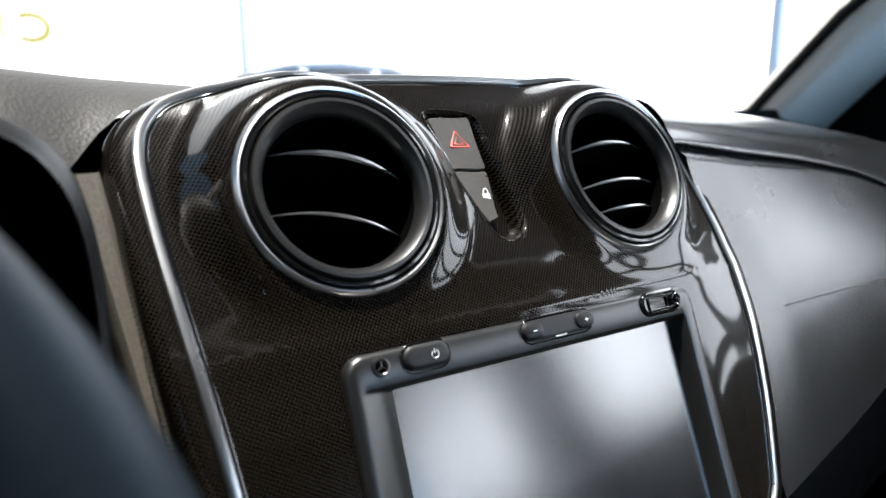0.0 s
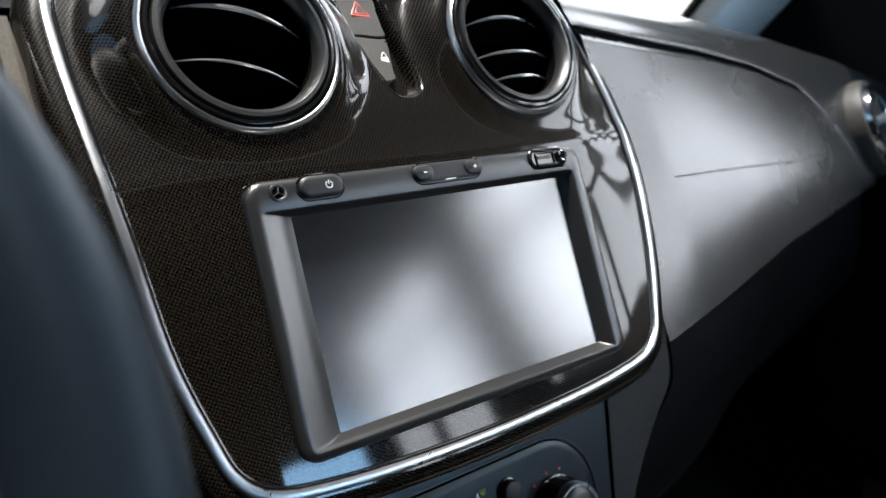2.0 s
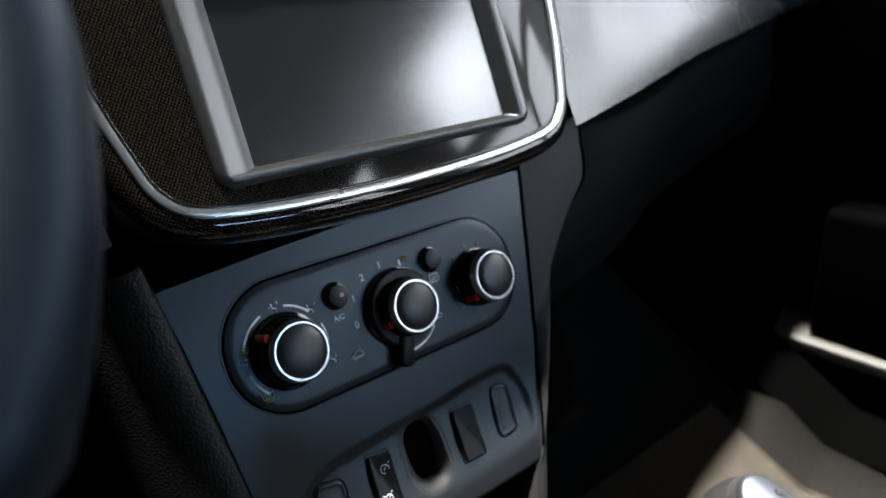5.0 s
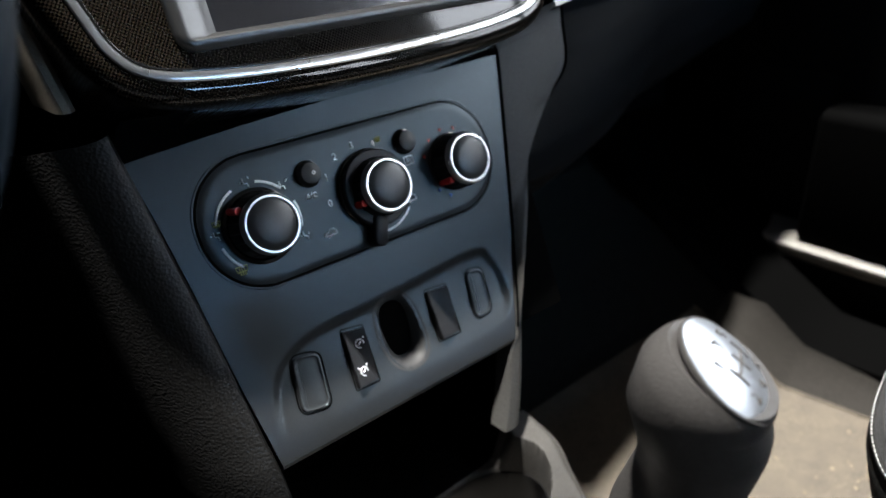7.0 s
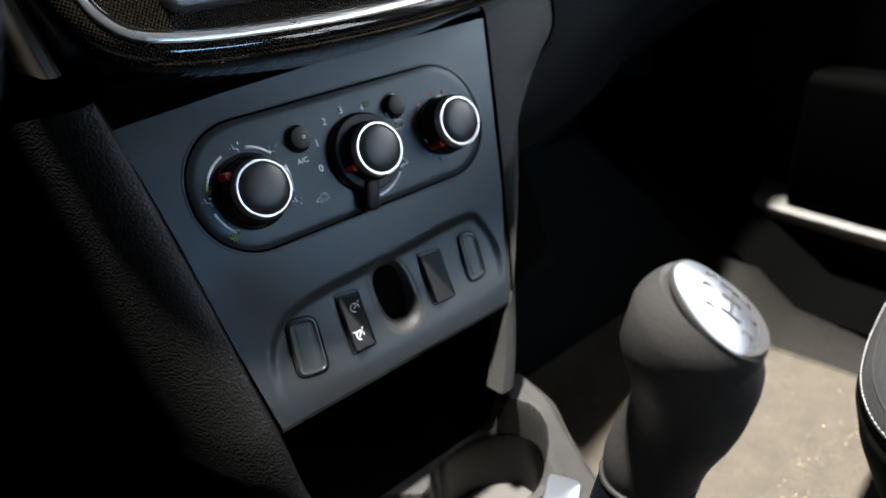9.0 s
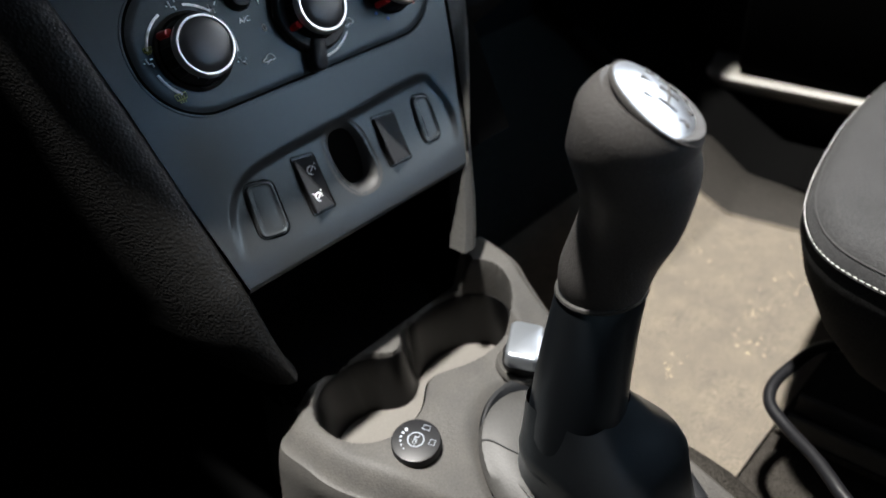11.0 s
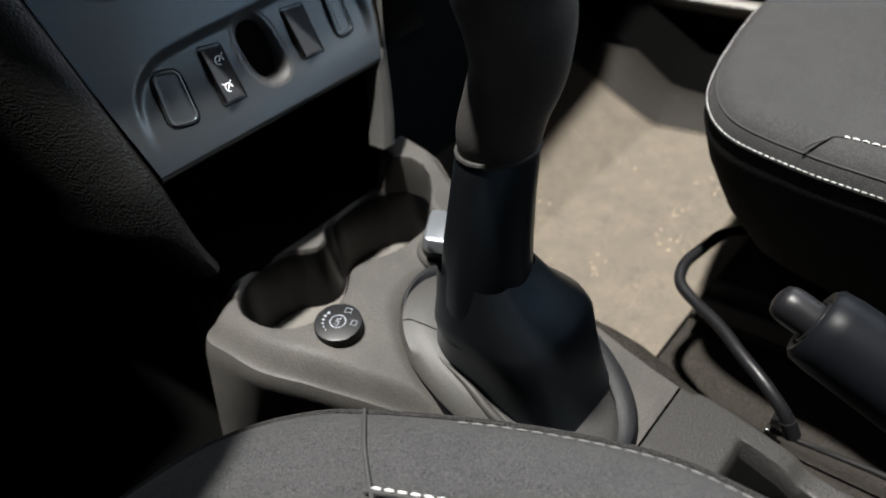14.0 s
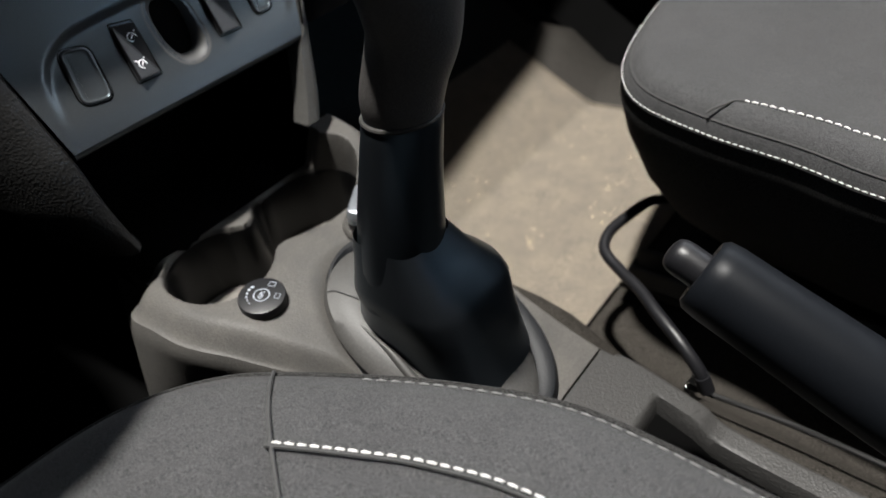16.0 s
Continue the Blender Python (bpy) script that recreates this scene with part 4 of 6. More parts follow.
    for f in span(0, 1, 16):
        c = Vector((-0.1672, 0.079, 0.6235)).lerp(Vector((-0.1415, 0.0020, 0.4295)), f)
        w = 0.0046 * (1 - 0.25 * f)
        strip.append([c + Vector(v) for v in ((-w - 0.004, 0.03, 0), (-w - 0.0005, 0.003, 0), (-w + 0.002, 0, 0), (w - 0.002, 0, 0), (w + 0.0005, 0.003, 0), (w + 0.002, 0.05, 0))])
    part("side_strip", loft(strip, closed=False), STRIP, top, "grained strip beside the fascia")
    # The bulge is added to keep sun off the driver floor.
    part("driver_lower", grid(lambda x, s: (x, 0.07 + 0.06 * s - 0.10 * math.sin(math.pi * s), 0.62 - 0.32 * s), span(-0.62, -0.172, 12), span(0, 1, 20)), DOOR, top, "black knee panel, bulged to block sun from the floor")
    return top


dashboard()


def side_vent():
    m = Matrix.Translation((0.565, 0.060, 0.536)) @ pose(0, 0, 0, -24, 0, 12)
    top = thing("side_air_vent", m, "round side air vent with a bright chrome ring", "air vent")
    part("chrome_ring", lathe([(0.0425, 0.012), (0.0420, 0.0), (0.0405, -0.004), (0.0375, -0.005), (0.0350, -0.003), (0.0340, 0.003)], 56), BRIGHT, top, "bright chrome ring")
    part("flap", disc_loft([(0.0340, 0.006), (0.0330, 0.001), (0.0250, -0.001), (0.0100, -0.002), (0.0010, -0.002)], 48), PANEL, top, "dark closed flap")
    part("flap_grip", tube([(-0.026, -0.003, 0.004), (0.0, -0.006, 0.006), (0.026, -0.003, 0.004)], 0.004, 8, False, 0.6), SILVER, top, "pale grip bar")
    part("housing", lathe([(0.050, 0.03), (0.0495, 0.008), (0.0470, 0.001), (0.0425, 0.001)], 56), PAD, top)


side_vent()

# ---- sides of the lower stack ----


def stack_sides():
    right = thing("stack_side_trim", Matrix(), "dark plastic trim down the passenger side of the centre stack", "trim", kind="structure")
    a = smooth_line([STACK @ Vector((along(z, PANEL_RIGHT) + 0.0012, PY - 0.0060 * ease(-z, 0.20, 0.26), z)) for z in (-0.058, -0.076, -0.12, -0.16, -0.20, -0.252)] + [(0.0555, -0.0600, 0.2300), (0.0430, -0.0690, 0.2080), (0.0335, -0.0750, 0.1930)], 5)
    b = smooth_line(TRIM_EDGE, 5)
    rings = []
    for k, (p, q) in enumerate(zip(a, b)):
        d, w = q - p, ease(k, 24, 33)  # towards the foot the side turns away from the narrow front face
        p = p + d * 0.14 * w
        d = q - p
        rings.append([p + Vector((0, 0.012, 0)), p + Vector((0.0006, 0.001, 0)), p + Vector((0.0015, -0.0008, 0)), p + d * 0.3 + Vector((0, -0.003, 0)), p + d * (0.75 - 0.30 * w) + Vector((0, -0.0025, 0)), q + Vector((-0.002 - 0.006 * w, -0.0005 + 0.004 * w, 0)), q + Vector((0, 0.003 + 0.010 * w, 0)), q + Vector((0.002, 0.06, 0.005))])
    part("trim_skin", loft(rings, closed=False), SIDE_TRIM, right)
    part("seam", tube([p + Vector((0.0002, -0.0008, 0)) for p in a[2:26]], 0.0009, 6), DEEP, right, "dark seam beside the panel")
    part("seam", tube([q + Vector((0.0012, 0.0002, 0)) for q in b[2:24]], 0.0010, 6), DEEP, right, "dark seam beside the glove compartment")
    left = thing("stack_side_pad", Matrix(), "black leather-grain pad down the driver side of the centre stack", "trim", kind="structure")
    e = smooth_line([STACK @ Vector((along(z, PANEL_LEFT) - 0.0010, PY, z)) for z in (-0.074, -0.12, -0.16, -0.20, -0.24, -0.262)] + [(-0.0995, -0.0590, 0.205), (-0.0945, -0.0640, 0.178)], 5)
    rings = []
    for k, p in enumerate(e):
        w = 1 - 0.5 * ease(k / (len(e) - 1), 0.8, 1.0)
        rings.append([p + Vector((0.002, 0.012, 0)), p + Vector((0.0003, 0.0, 0)), p + Vector((-0.0012, -0.0022, 0.0)), p + Vector((-0.006 * w, -0.0035, -0.001)), p + Vector((-0.014 * w, -0.0015, -0.002)), p + Vector((-0.024 * w, 0.008, -0.004)), p + Vector((-0.033 * w, 0.025, -0.008)), p + Vector((-0.040 * w, 0.06, -0.014)), p + Vector((-0.045 * w, 0.13, -0.02))])
    part("pad_skin", loft(rings, False, False, closed=False), SIDE_PAD, left)
    tip = rings[-1]
    part("pad_tip", loft([tip, [p + Vector((0.004, 0.01, -0.004)) for p in tip]], closed=False), SIDE_PAD, left)
    # Open shelf below the panel; its shade is put into the black.
    shelf = thing("storage_shelf", Matrix(), "open shelf below the switch panel, painted black for shade", "shelf", kind="structure")
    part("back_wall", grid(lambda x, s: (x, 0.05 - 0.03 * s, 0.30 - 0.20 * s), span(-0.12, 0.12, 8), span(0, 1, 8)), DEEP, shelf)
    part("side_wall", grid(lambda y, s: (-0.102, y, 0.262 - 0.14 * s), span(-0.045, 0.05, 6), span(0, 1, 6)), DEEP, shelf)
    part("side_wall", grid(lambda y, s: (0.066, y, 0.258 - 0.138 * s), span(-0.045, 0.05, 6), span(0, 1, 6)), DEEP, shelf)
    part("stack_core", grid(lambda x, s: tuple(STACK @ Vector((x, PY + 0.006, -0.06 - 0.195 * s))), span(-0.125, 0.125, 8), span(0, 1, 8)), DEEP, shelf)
    part("under_fascia", grid(lambda x, s: tuple(STACK @ Vector((x * (1 - 0.06 * s), 0.012 + 0.05 * s, -0.0795 + 0.002 * s + 3.2e-1 * x * x * (1 - s)))), span(-0.128, 0.128, 30), span(0, 1, 8)), GLOSS, shelf, "gloss black underside")


stack_sides()

# ---- centre console ----
EDGE_L = [(-0.75, -0.052), (-0.36, -0.050), (-0.30, -0.052), (-0.25, -0.0585), (-0.203, -0.0730), (-0.1514, -0.1010), (-0.120, -0.1165), (-0.095, -0.1210), (-0.073, -0.1215), (-0.064, -0.104), (-0.05, -0.099), (0.05, -0.098)]
EDGE_R = [(-0.75, 0.070), (-0.36, 0.066), (-0.30, 0.0560), (-0.25, 0.0530), (-0.20, 0.0560), (-0.15, 0.0620), (-0.109, 0.0690), (-0.07, 0.0800), (0.05, 0.090)]
CREST = [(-0.75, 0.055), (-0.42, 0.058), (-0.36, 0.072), (-0.297, 0.0915), (-0.25, 0.1090), (-0.20, 0.1275), (-0.16, 0.1430), (-0.135, 0.1505), (-0.10, 0.1525), (0.05, 0.1525)]


def eased(knots):
    """The same knots with a smooth curve through them, finely sampled."""
    return [(p.x, p.y) for p in smooth_line([(a, b, 0) for a, b in knots], 6)]


EDGE_L, EDGE_R, CREST = eased(EDGE_L), eased(EDGE_R), eased(CREST)


def cup_away(x, y):
    """Signed distance from the edge of the two joined cup wells."""
    a = math.hypot(x + 0.0655, y + 0.0900) - 0.0338
    b = (math.hypot((x - 0.0135) / 0.0425, (y + 0.0885) / 0.031) - 1) * 0.034
    c = max(abs(x + 0.030) - 0.022, -(y + 0.1060), y + 0.0610)
    nose = min(math.hypot(x + 0.0285, y + 0.0645) - 0.0080, max(abs(x + 0.0285) - 0.0080, -(y + 0.0645)))

    def blend(p, q, k=0.010):
        h = max(0.0, k - abs(p - q)) / k
        return min(p, q) - h * h * k * 0.25
    return -blend(-blend(blend(a, c), b), nose, 0.016)


def console_z(x, y):
    a, b, z = along(y, EDGE_L), along(y, EDGE_R), along(y, CREST)
    f = (x - a) / (b - a)
    d = cup_away(x, y) if y > -0.14 else 1.0
    if y > -0.16:  # the passenger side rises into a rim
        z += 0.027 * ease(f, 0.775, 0.86) * ease(y, -0.15, -0.08) * ease(d, -0.0040, 0.0010) + 0.004 * (1 - ease(f, 0.0, 0.2)) * ease(y, -0.13, -0.09)
    z -= 0.011 * (1 - ease(f, 0.0, 0.13)) ** 2 + 0.010 * (1 - ease(1 - f, 0.0, 0.06)) ** 2
    z -= 0.048 * (1 - ease(d, -0.0040, 0.0010))
    # low dish round the gear lever
    g = math.hypot((x + 0.014) / 0.052, (y + 0.2180) / 0.078)
    z -= 0.006 * (1 - ease(g, 0.86, 1.06))
    return z


def cup_shade():
    """Black skin, shade for the well walls: follows their edge from just under the rim to the floor."""
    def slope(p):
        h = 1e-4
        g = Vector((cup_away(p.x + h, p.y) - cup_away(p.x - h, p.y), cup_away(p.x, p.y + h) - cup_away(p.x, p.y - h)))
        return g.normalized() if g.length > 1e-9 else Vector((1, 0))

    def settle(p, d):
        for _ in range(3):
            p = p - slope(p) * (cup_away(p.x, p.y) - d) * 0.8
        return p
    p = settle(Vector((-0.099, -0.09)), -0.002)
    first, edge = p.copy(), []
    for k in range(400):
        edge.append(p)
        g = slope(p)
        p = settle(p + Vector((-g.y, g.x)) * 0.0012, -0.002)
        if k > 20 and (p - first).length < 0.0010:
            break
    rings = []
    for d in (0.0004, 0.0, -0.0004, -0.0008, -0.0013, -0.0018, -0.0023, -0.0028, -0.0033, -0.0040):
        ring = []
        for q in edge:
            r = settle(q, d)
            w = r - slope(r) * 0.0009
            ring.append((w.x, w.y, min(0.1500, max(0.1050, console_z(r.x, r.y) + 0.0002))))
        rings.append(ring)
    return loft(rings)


def console():
    top = thing("centre_console", Matrix(), "grey grained plastic centre console with two joined cup wells", "console")

    def skin(y, f):
        a, b = along(y, EDGE_L), along(y, EDGE_R)
        x = a + (b - a) * f
        return (x, y, console_z(x, y))
    part("front_tray", grid(skin, span(-0.297, -0.135, 80) + span(-0.1338, -0.0560, 70), span(0, 1, 165)), CONSOLE, top)
    # Same console skin, blackened where the panel above shades it.
    part("shelf_floor", grid(skin, span(-0.0560, 0.05, 9), span(0, 1, 20)), DEEP, top, "shelf floor behind the cup wells, blackened for shade")
    part("cup_floor", grid(lambda x, y: (x, y, 0.1055 + 0.0002 * noise.noise(Vector((x * 200, y * 200, 0)))), span(-0.10, 0.06, 100), span(-0.126, -0.055, 46), lambda c: cup_away(c.x, c.y) < -0.0034), CUP_FLOOR, top, "pale floor of the cup wells")
    # Painted shade of the well walls, laid just inside the tray skin.
    part("cup_shade", cup_shade(), CUP_SHADE, top, "black skin that puts shade on the cup walls")
    for edge, name, s in ((EDGE_L, "driver_side", -1), (EDGE_R, "passenger_side", 1)):
        def side(y, k, edge=edge, s=s):
            x = along(y, edge)
            z0 = console_z(x, y)
            k_front = ease(y, -0.125, -0.085)
            drop = [(0, 0), (0.0022, -0.004), (0.0030 + 0.002 * k_front, -0.012), (-0.004 + 0.0160 * k_front, -0.05), (-0.013 + 0.0340 * k_front, -0.10), (-0.022 + 0.0540 * k_front, -0.16)] if s < 0 else [(0, 0), (0.0012, -0.004), (0.0016, -0.012), (0.001, -0.05), (-0.006, -0.10), (-0.004, -0.16)]
            dx, dz = drop[k]
            return (x + s * dx, y, max(-0.02, z0 + dz))
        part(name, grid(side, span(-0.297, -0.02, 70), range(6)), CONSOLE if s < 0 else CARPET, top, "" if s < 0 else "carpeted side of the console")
    # Rear part, past the joint, with a long tray and the brake slot.
    def rear_z(x, y):
        z = along(y, CREST) + 0.0006
        f = (x - along(y, EDGE_L)) / (along(y, EDGE_R) - along(y, EDGE_L))
        z -= 0.010 * (1 - ease(f, 0.0, 0.075)) ** 2 + 0.008 * (1 - ease(1 - f, 0.0, 0.06)) ** 2
        d = max(abs(x - 0.012) - 0.036, y + 0.338, -y - 0.62)
        return z - 0.030 * (1 - ease(d, -0.007, 0.0))
    part("rear_tray", grid(lambda y, f: (along(y, EDGE_L) + (along(y, EDGE_R) - along(y, EDGE_L)) * f, y, rear_z(along(y, EDGE_L) + (along(y, EDGE_R) - along(y, EDGE_L)) * f, y)), span(-0.2985, -0.42, 70) + span(-0.43, -0.75, 20), span(0, 1, 80)), REAR_CONSOLE, top, "coarse-grained rear tray, toned down for shade")
    # Black sheet above the moulded floor paints the tray's deep shade.
    part("tray_shade", grid(lambda x, y: (x, y, along(y, CREST) + 0.0006 - 0.0130), span(-0.0208, 0.0448, 8), span(-0.3412, -0.6165, 24)), DEEP, top, "black sheet for the shade in the tray")
    for edge, s in ((EDGE_L, -1), (EDGE_R, 1)):
        part("rear_side", grid(lambda y, k, edge=edge, s=s: (along(y, edge) + s * (0.0, 0.0012, 0.001, -0.002)[k], y, max(-0.02, rear_z(along(y, edge), y) + (0, -0.004, -0.03, -0.10)[k])), span(-0.2985, -0.75, 30), range(4)), REAR_CONSOLE, top)
    return top


console()


def gas_switch():
    m = Matrix.Translation((-0.0702, -0.1372, 0.1520)) @ pose(0, 0, 0, 5, -4, 24)
    top = thing("fuel_switch", m, "flat round black fuel selector disc lettered GPL on the console", "switch")
    part("disc", disc_loft([(0.0142, -0.003), (0.0142, 0.0022), (0.0138, 0.0030), (0.0128, 0.0033), (0.001, 0.0033)], 48, axis="z"), BLACK, top)
    ring = [(0.0046 * math.cos(a), 0.0046 * math.sin(a), 0.0035) for a in span(0, 2 * math.pi, 33)[:-1]]
    part("ring_mark", tube(ring, 0.00035, 4, True, 1, (0, 0, 1)), FAINT_PRINT, top, "pale printed ring")
    letters("GPL", 0.0036, FAINT_PRINT, top, Matrix.Translation((0, 0, 0.0034)), name="lettering")
    for k, a in enumerate(span(60, 150, 6)):
        c = Vector((0.0088 * math.cos(radians(a)), 0.0088 * math.sin(radians(a)), 0.0034))
        part("level_dot", tube([c, c + Vector((0, 0, 0.0003))], 0.0004 + 0.00012 * (5 - k), 8, False, 1, (0, 1, 0)), FAINT_PRINT, top)
    for x, y, w, h in ((0.0092, -0.0030, 0.0030, 0.0040), (0.0012, -0.0095, 0.0034, 0.0030)):
        part("pump_symbol", tube([(x + a * w / 2, y + b * h / 2, 0.0035) for a, b in ((-1, -1), (1, -1), (1, 1), (-1, 1))], 0.0003, 4, True, 1, (0, 0, 1)), FAINT_PRINT, top)
    return top


gas_switch()


def charger():
    m = Matrix.Translation((0.0160, -0.1425, 0.1490)) @ pose(0, 0, 0, 8, 0, 32)
    top = thing("socket_charger", m, "silver-topped black charger plugged into the console socket", "charger")
    part("socket_collar", disc_loft([(0.0165, 0.0), (0.0162, 0.003), (0.0150, 0.0042), (0.0135, 0.0030)], 40, axis="z"), CONSOLE, top)
    part("plug_body", disc_loft([(0.0128, 0.0), (0.0128, 0.012), (0.0120, 0.014), (0.001, 0.014)], 36, axis="z"), BLACK, top)
    o = rr(0, 0, 0.032, 0.0215, 0.0045, 6)
    part("silver_cap", loft([[(x, y, z) for x, y in shrink(o, d)] for d, z in ((0.0010, 0.0125), (0.0, 0.0140), (0.0, 0.0215), (0.0007, 0.0228), (0.002, 0.0234))], True, True), SILVER, top, "brushed silver grip")
    return top


charger()

# ---- gear lever ----


def gear_lever():
    top = thing("gear_lever", Matrix(), "black gear lever with a leather gaiter and a silver-topped knob", "gear lever")

    def ring(c, rx, ry, z, n=40, tilt=0.0, turn=0.0, wob=0.0, seed=0, slope=0.0):
        out = []
        for k in range(n):
            a = 2 * math.pi * k / n
            w = 1 + wob * math.sin(3 * a + seed) + wob * 0.6 * math.sin(5 * a + 2 * seed)
            x, y = rx * w * math.cos(a), ry * w * math.sin(a)
            x, y = x * math.cos(turn) - y * math.sin(turn), x * math.sin(turn) + y * math.cos(turn)
            out.append((c[0] + x, c[1] + y, z + tilt * y + slope * x))
        return out
    c = (-0.0140, -0.2190)
    sl = 0.36
    # frame ring round the gaiter
    o = (-0.0105, -0.2205)
    rings = [ring(q, rx, ry, z, 56, sl, slope=0.08) for q, rx, ry, z in ((o, 0.0540, 0.0775, 0.1160), (o, 0.0536, 0.0770, 0.1205), (o, 0.0515, 0.0750, 0.1245), ((-0.012, -0.2197), 0.0480, 0.0720, 0.1252), (c, 0.0440, 0.0680, 0.1225), (c, 0.0430, 0.0670, 0.1185))]
    part("gaiter_frame", loft(rings), FRAME_RING, top, "dark grained ring round the gaiter")
    g = [((-0.0095, -0.2250), 0.0365, 0.0470, 0.1275, sl, 0.0), ((-0.0105, -0.2240), 0.0355, 0.0440, 0.1380, 0.30, 0.010),
         ((-0.0118, -0.2225), 0.0352, 0.0405, 0.1530, 0.12, 0.012), ((-0.0126, -0.2215), 0.0368, 0.0378, 0.1675, 0.05, 0.008), ((-0.0136, -0.2205), 0.0355, 0.0352, 0.1735, 0.03, 0.006),
         ((-0.0180, -0.2160), 0.0278, 0.0285, 0.1860, 0.0, 0.004), ((-0.0215, -0.2120), 0.0215, 0.0220, 0.2040, 0.0, 0.0)]
    base = [((-0.0165, -0.2188), 0.0475, 0.0710, 0.1215), ((-0.0160, -0.2190), 0.0455, 0.0690, 0.1252), ((-0.0145, -0.2195), 0.0425, 0.0650, 0.1268), ((-0.0141, -0.2215), 0.0400, 0.0580, 0.1285), ((-0.0120, -0.2235), 0.0366, 0.0465, 0.1290), ((-0.0110, -0.2235), 0.0345, 0.0430, 0.1290)]
    part("gaiter_base", loft([ring(cc, rx, ry, z, 64, sl, 0.0, 0.012, 1.0) for cc, rx, ry, z in base]), SHEET, top, "stretched leather at the foot of the gaiter, coloured as sunlit")

    def bag(cc, rx, ry, z, tilt, wob):
        out = []
        for k in range(64):
            a = 2 * math.pi * k / 64
            ca, sa = math.cos(a), math.sin(a)
            r = (abs(ca) ** 3.6 + abs(sa) ** 3.6) ** (-1 / 3.6)
            w = r * (1 + wob * math.sin(3 * a + 1.3 + z * 20) + wob * 0.6 * math.sin(5 * a + 2 + z * 40))
            out.append((cc[0] + rx * w * ca, cc[1] + ry * w * sa, z + tilt * ry * w * sa))
        return out
    part("gaiter", loft([bag(*q) for q in g]), LEATHER, top, "black leather gaiter with soft folds")
    s = [((-0.0228, -0.2095), 0.0256, 0.160), ((-0.0226, -0.2100), 0.0254, 0.172), ((-0.0215, -0.2115), 0.0243, 0.195), ((-0.0196, -0.2130), 0.0228, 0.220), ((-0.0168, -0.2150), 0.0211, 0.245), ((-0.0148, -0.2168), 0.0202, 0.262), ((-0.0138, -0.2175), 0.0198, 0.2695), ((-0.0136, -0.2177), 0.0188, 0.2728), ((-0.0136, -0.2178), 0.0160, 0.2724)]
    part("lever_sleeve", loft([ring(cc, r, r, z, 40, -0.10) for cc, r, z in s]), LEATHER, top, "black leather lever sleeve")
    foot = [ring(cc, rx, ry, z + 0.0003, 64, sl, 0.0, 0.012, 1.0) for cc, rx, ry, z in base]
    part("gaiter_seam", tube(smooth_line([q[22] for q in foot[1:]], 5), 0.00055, 6), DARK_THREAD, top, "dark sewn seam")
    fold = [Vector(foot[2][k]).lerp(Vector(foot[4][k]), 0.62 + 0.34 * math.cos((k - 30) * 0.42)) for k in range(26, 42)]
    part("gaiter_fold", tube(smooth_line(fold, 3), lambda f: 0.0004 + 0.0026 * math.sin(math.pi * f), 10), SHEET, top, "soft crease in the stretched leather")
    # Added ring in the light leather: paints the sleeve's lit top edge.
    collar = ring((-0.0138, -0.2176), 0.0190, 0.0190, 0.2712, 48, -0.10)
    part("sleeve_glint", tube(collar, 0.0014, 8, True, 1, (0, 0, 1)), SHEET, top, "thin ring painting the lit edge of the sleeve")
    # grip: slim waist, full rounded head that leans back
    HEAD, HR = Vector((-0.0184, -0.2317, 0.3539)), 0.0228
    axis = smooth_line([(-0.0136, -0.2178, 0.2680), (-0.0138, -0.2185, 0.2790), (-0.0126, -0.2230, 0.2950), (-0.0118, -0.2290, 0.3130), (-0.0148, -0.2318, 0.3340)], 5)
    rad = smooth_line([(0.0178, 0, 0), (0.0191, 0, 0), (0.0190, 0, 0), (0.0202, 0, 0), (0.0224, 0, 0)], 5)
    lean = Vector((0.20, -0.42, 0.885)).normalized()
    for q in span(-11, 29, 7):
        axis.append(HEAD + lean * (HR * math.sin(radians(q))))
        rad.append(Vector((HR * math.cos(radians(q)), 0, 0)))
    rings = []
    for k, (p, r) in enumerate(zip(axis, rad)):
        d = (axis[min(k + 1, len(axis) - 1)] - axis[max(k - 1, 0)]).normalized()
        e = Vector((1, 0, 0)) - d * d.x
        e.normalize()
        f = d.cross(e)
        rings.append([p + e * (r.x * math.cos(a)) + f * (r.x * 1.03 * math.sin(a)) for a in span(0, 2 * math.pi, 41)[:-1]])
    part("grip", loft(rings, True, True), KNOB, top, "grained black grip")
    # silver plate on the head, tilted to the rear
    m = Matrix.Translation(HEAD) @ Vector((0.31, -0.53, 0.79)).to_track_quat("Z", "Y").to_matrix().to_4x4()
    PR = 0.0500  # the plate is a shallow dome

    def dome(x, y):
        return 0.0158 - (PR - math.sqrt(PR ** 2 - x * x - y * y))
    cap = disc_loft([(0.0200, 0.0096), (0.0197, dome(0.0197, 0))] + [(r, dome(r, 0)) for r in (0.0165, 0.013, 0.0095, 0.006, 0.003, 0.0005)], 48, axis="z")
    bmesh.ops.transform(cap, matrix=m, verts=cap.verts)
    plate = part("silver_plate", cap, SILVER, top, "silver shift plate with engraved gear pattern")
    rim = lathe([(0.0204, 0.0096), (0.0207, 0.0106), (0.0205, 0.0115), (0.0199, 0.0117), (0.0195, 0.0109)], 48, axis="z")
    bmesh.ops.transform(rim, matrix=m, verts=rim.verts)
    part("plate_rim", rim, KNOB, top, "thin grained ring round the plate")
    for text, x, y in (("1", -0.009, 0.0065), ("3", 0.0, 0.0085), ("5", 0.009, 0.0065), ("2", -0.009, -0.0085), ("4", 0.0, -0.0105), ("R", 0.009, -0.0085)):
        h = dome(x, y) - 0.0001
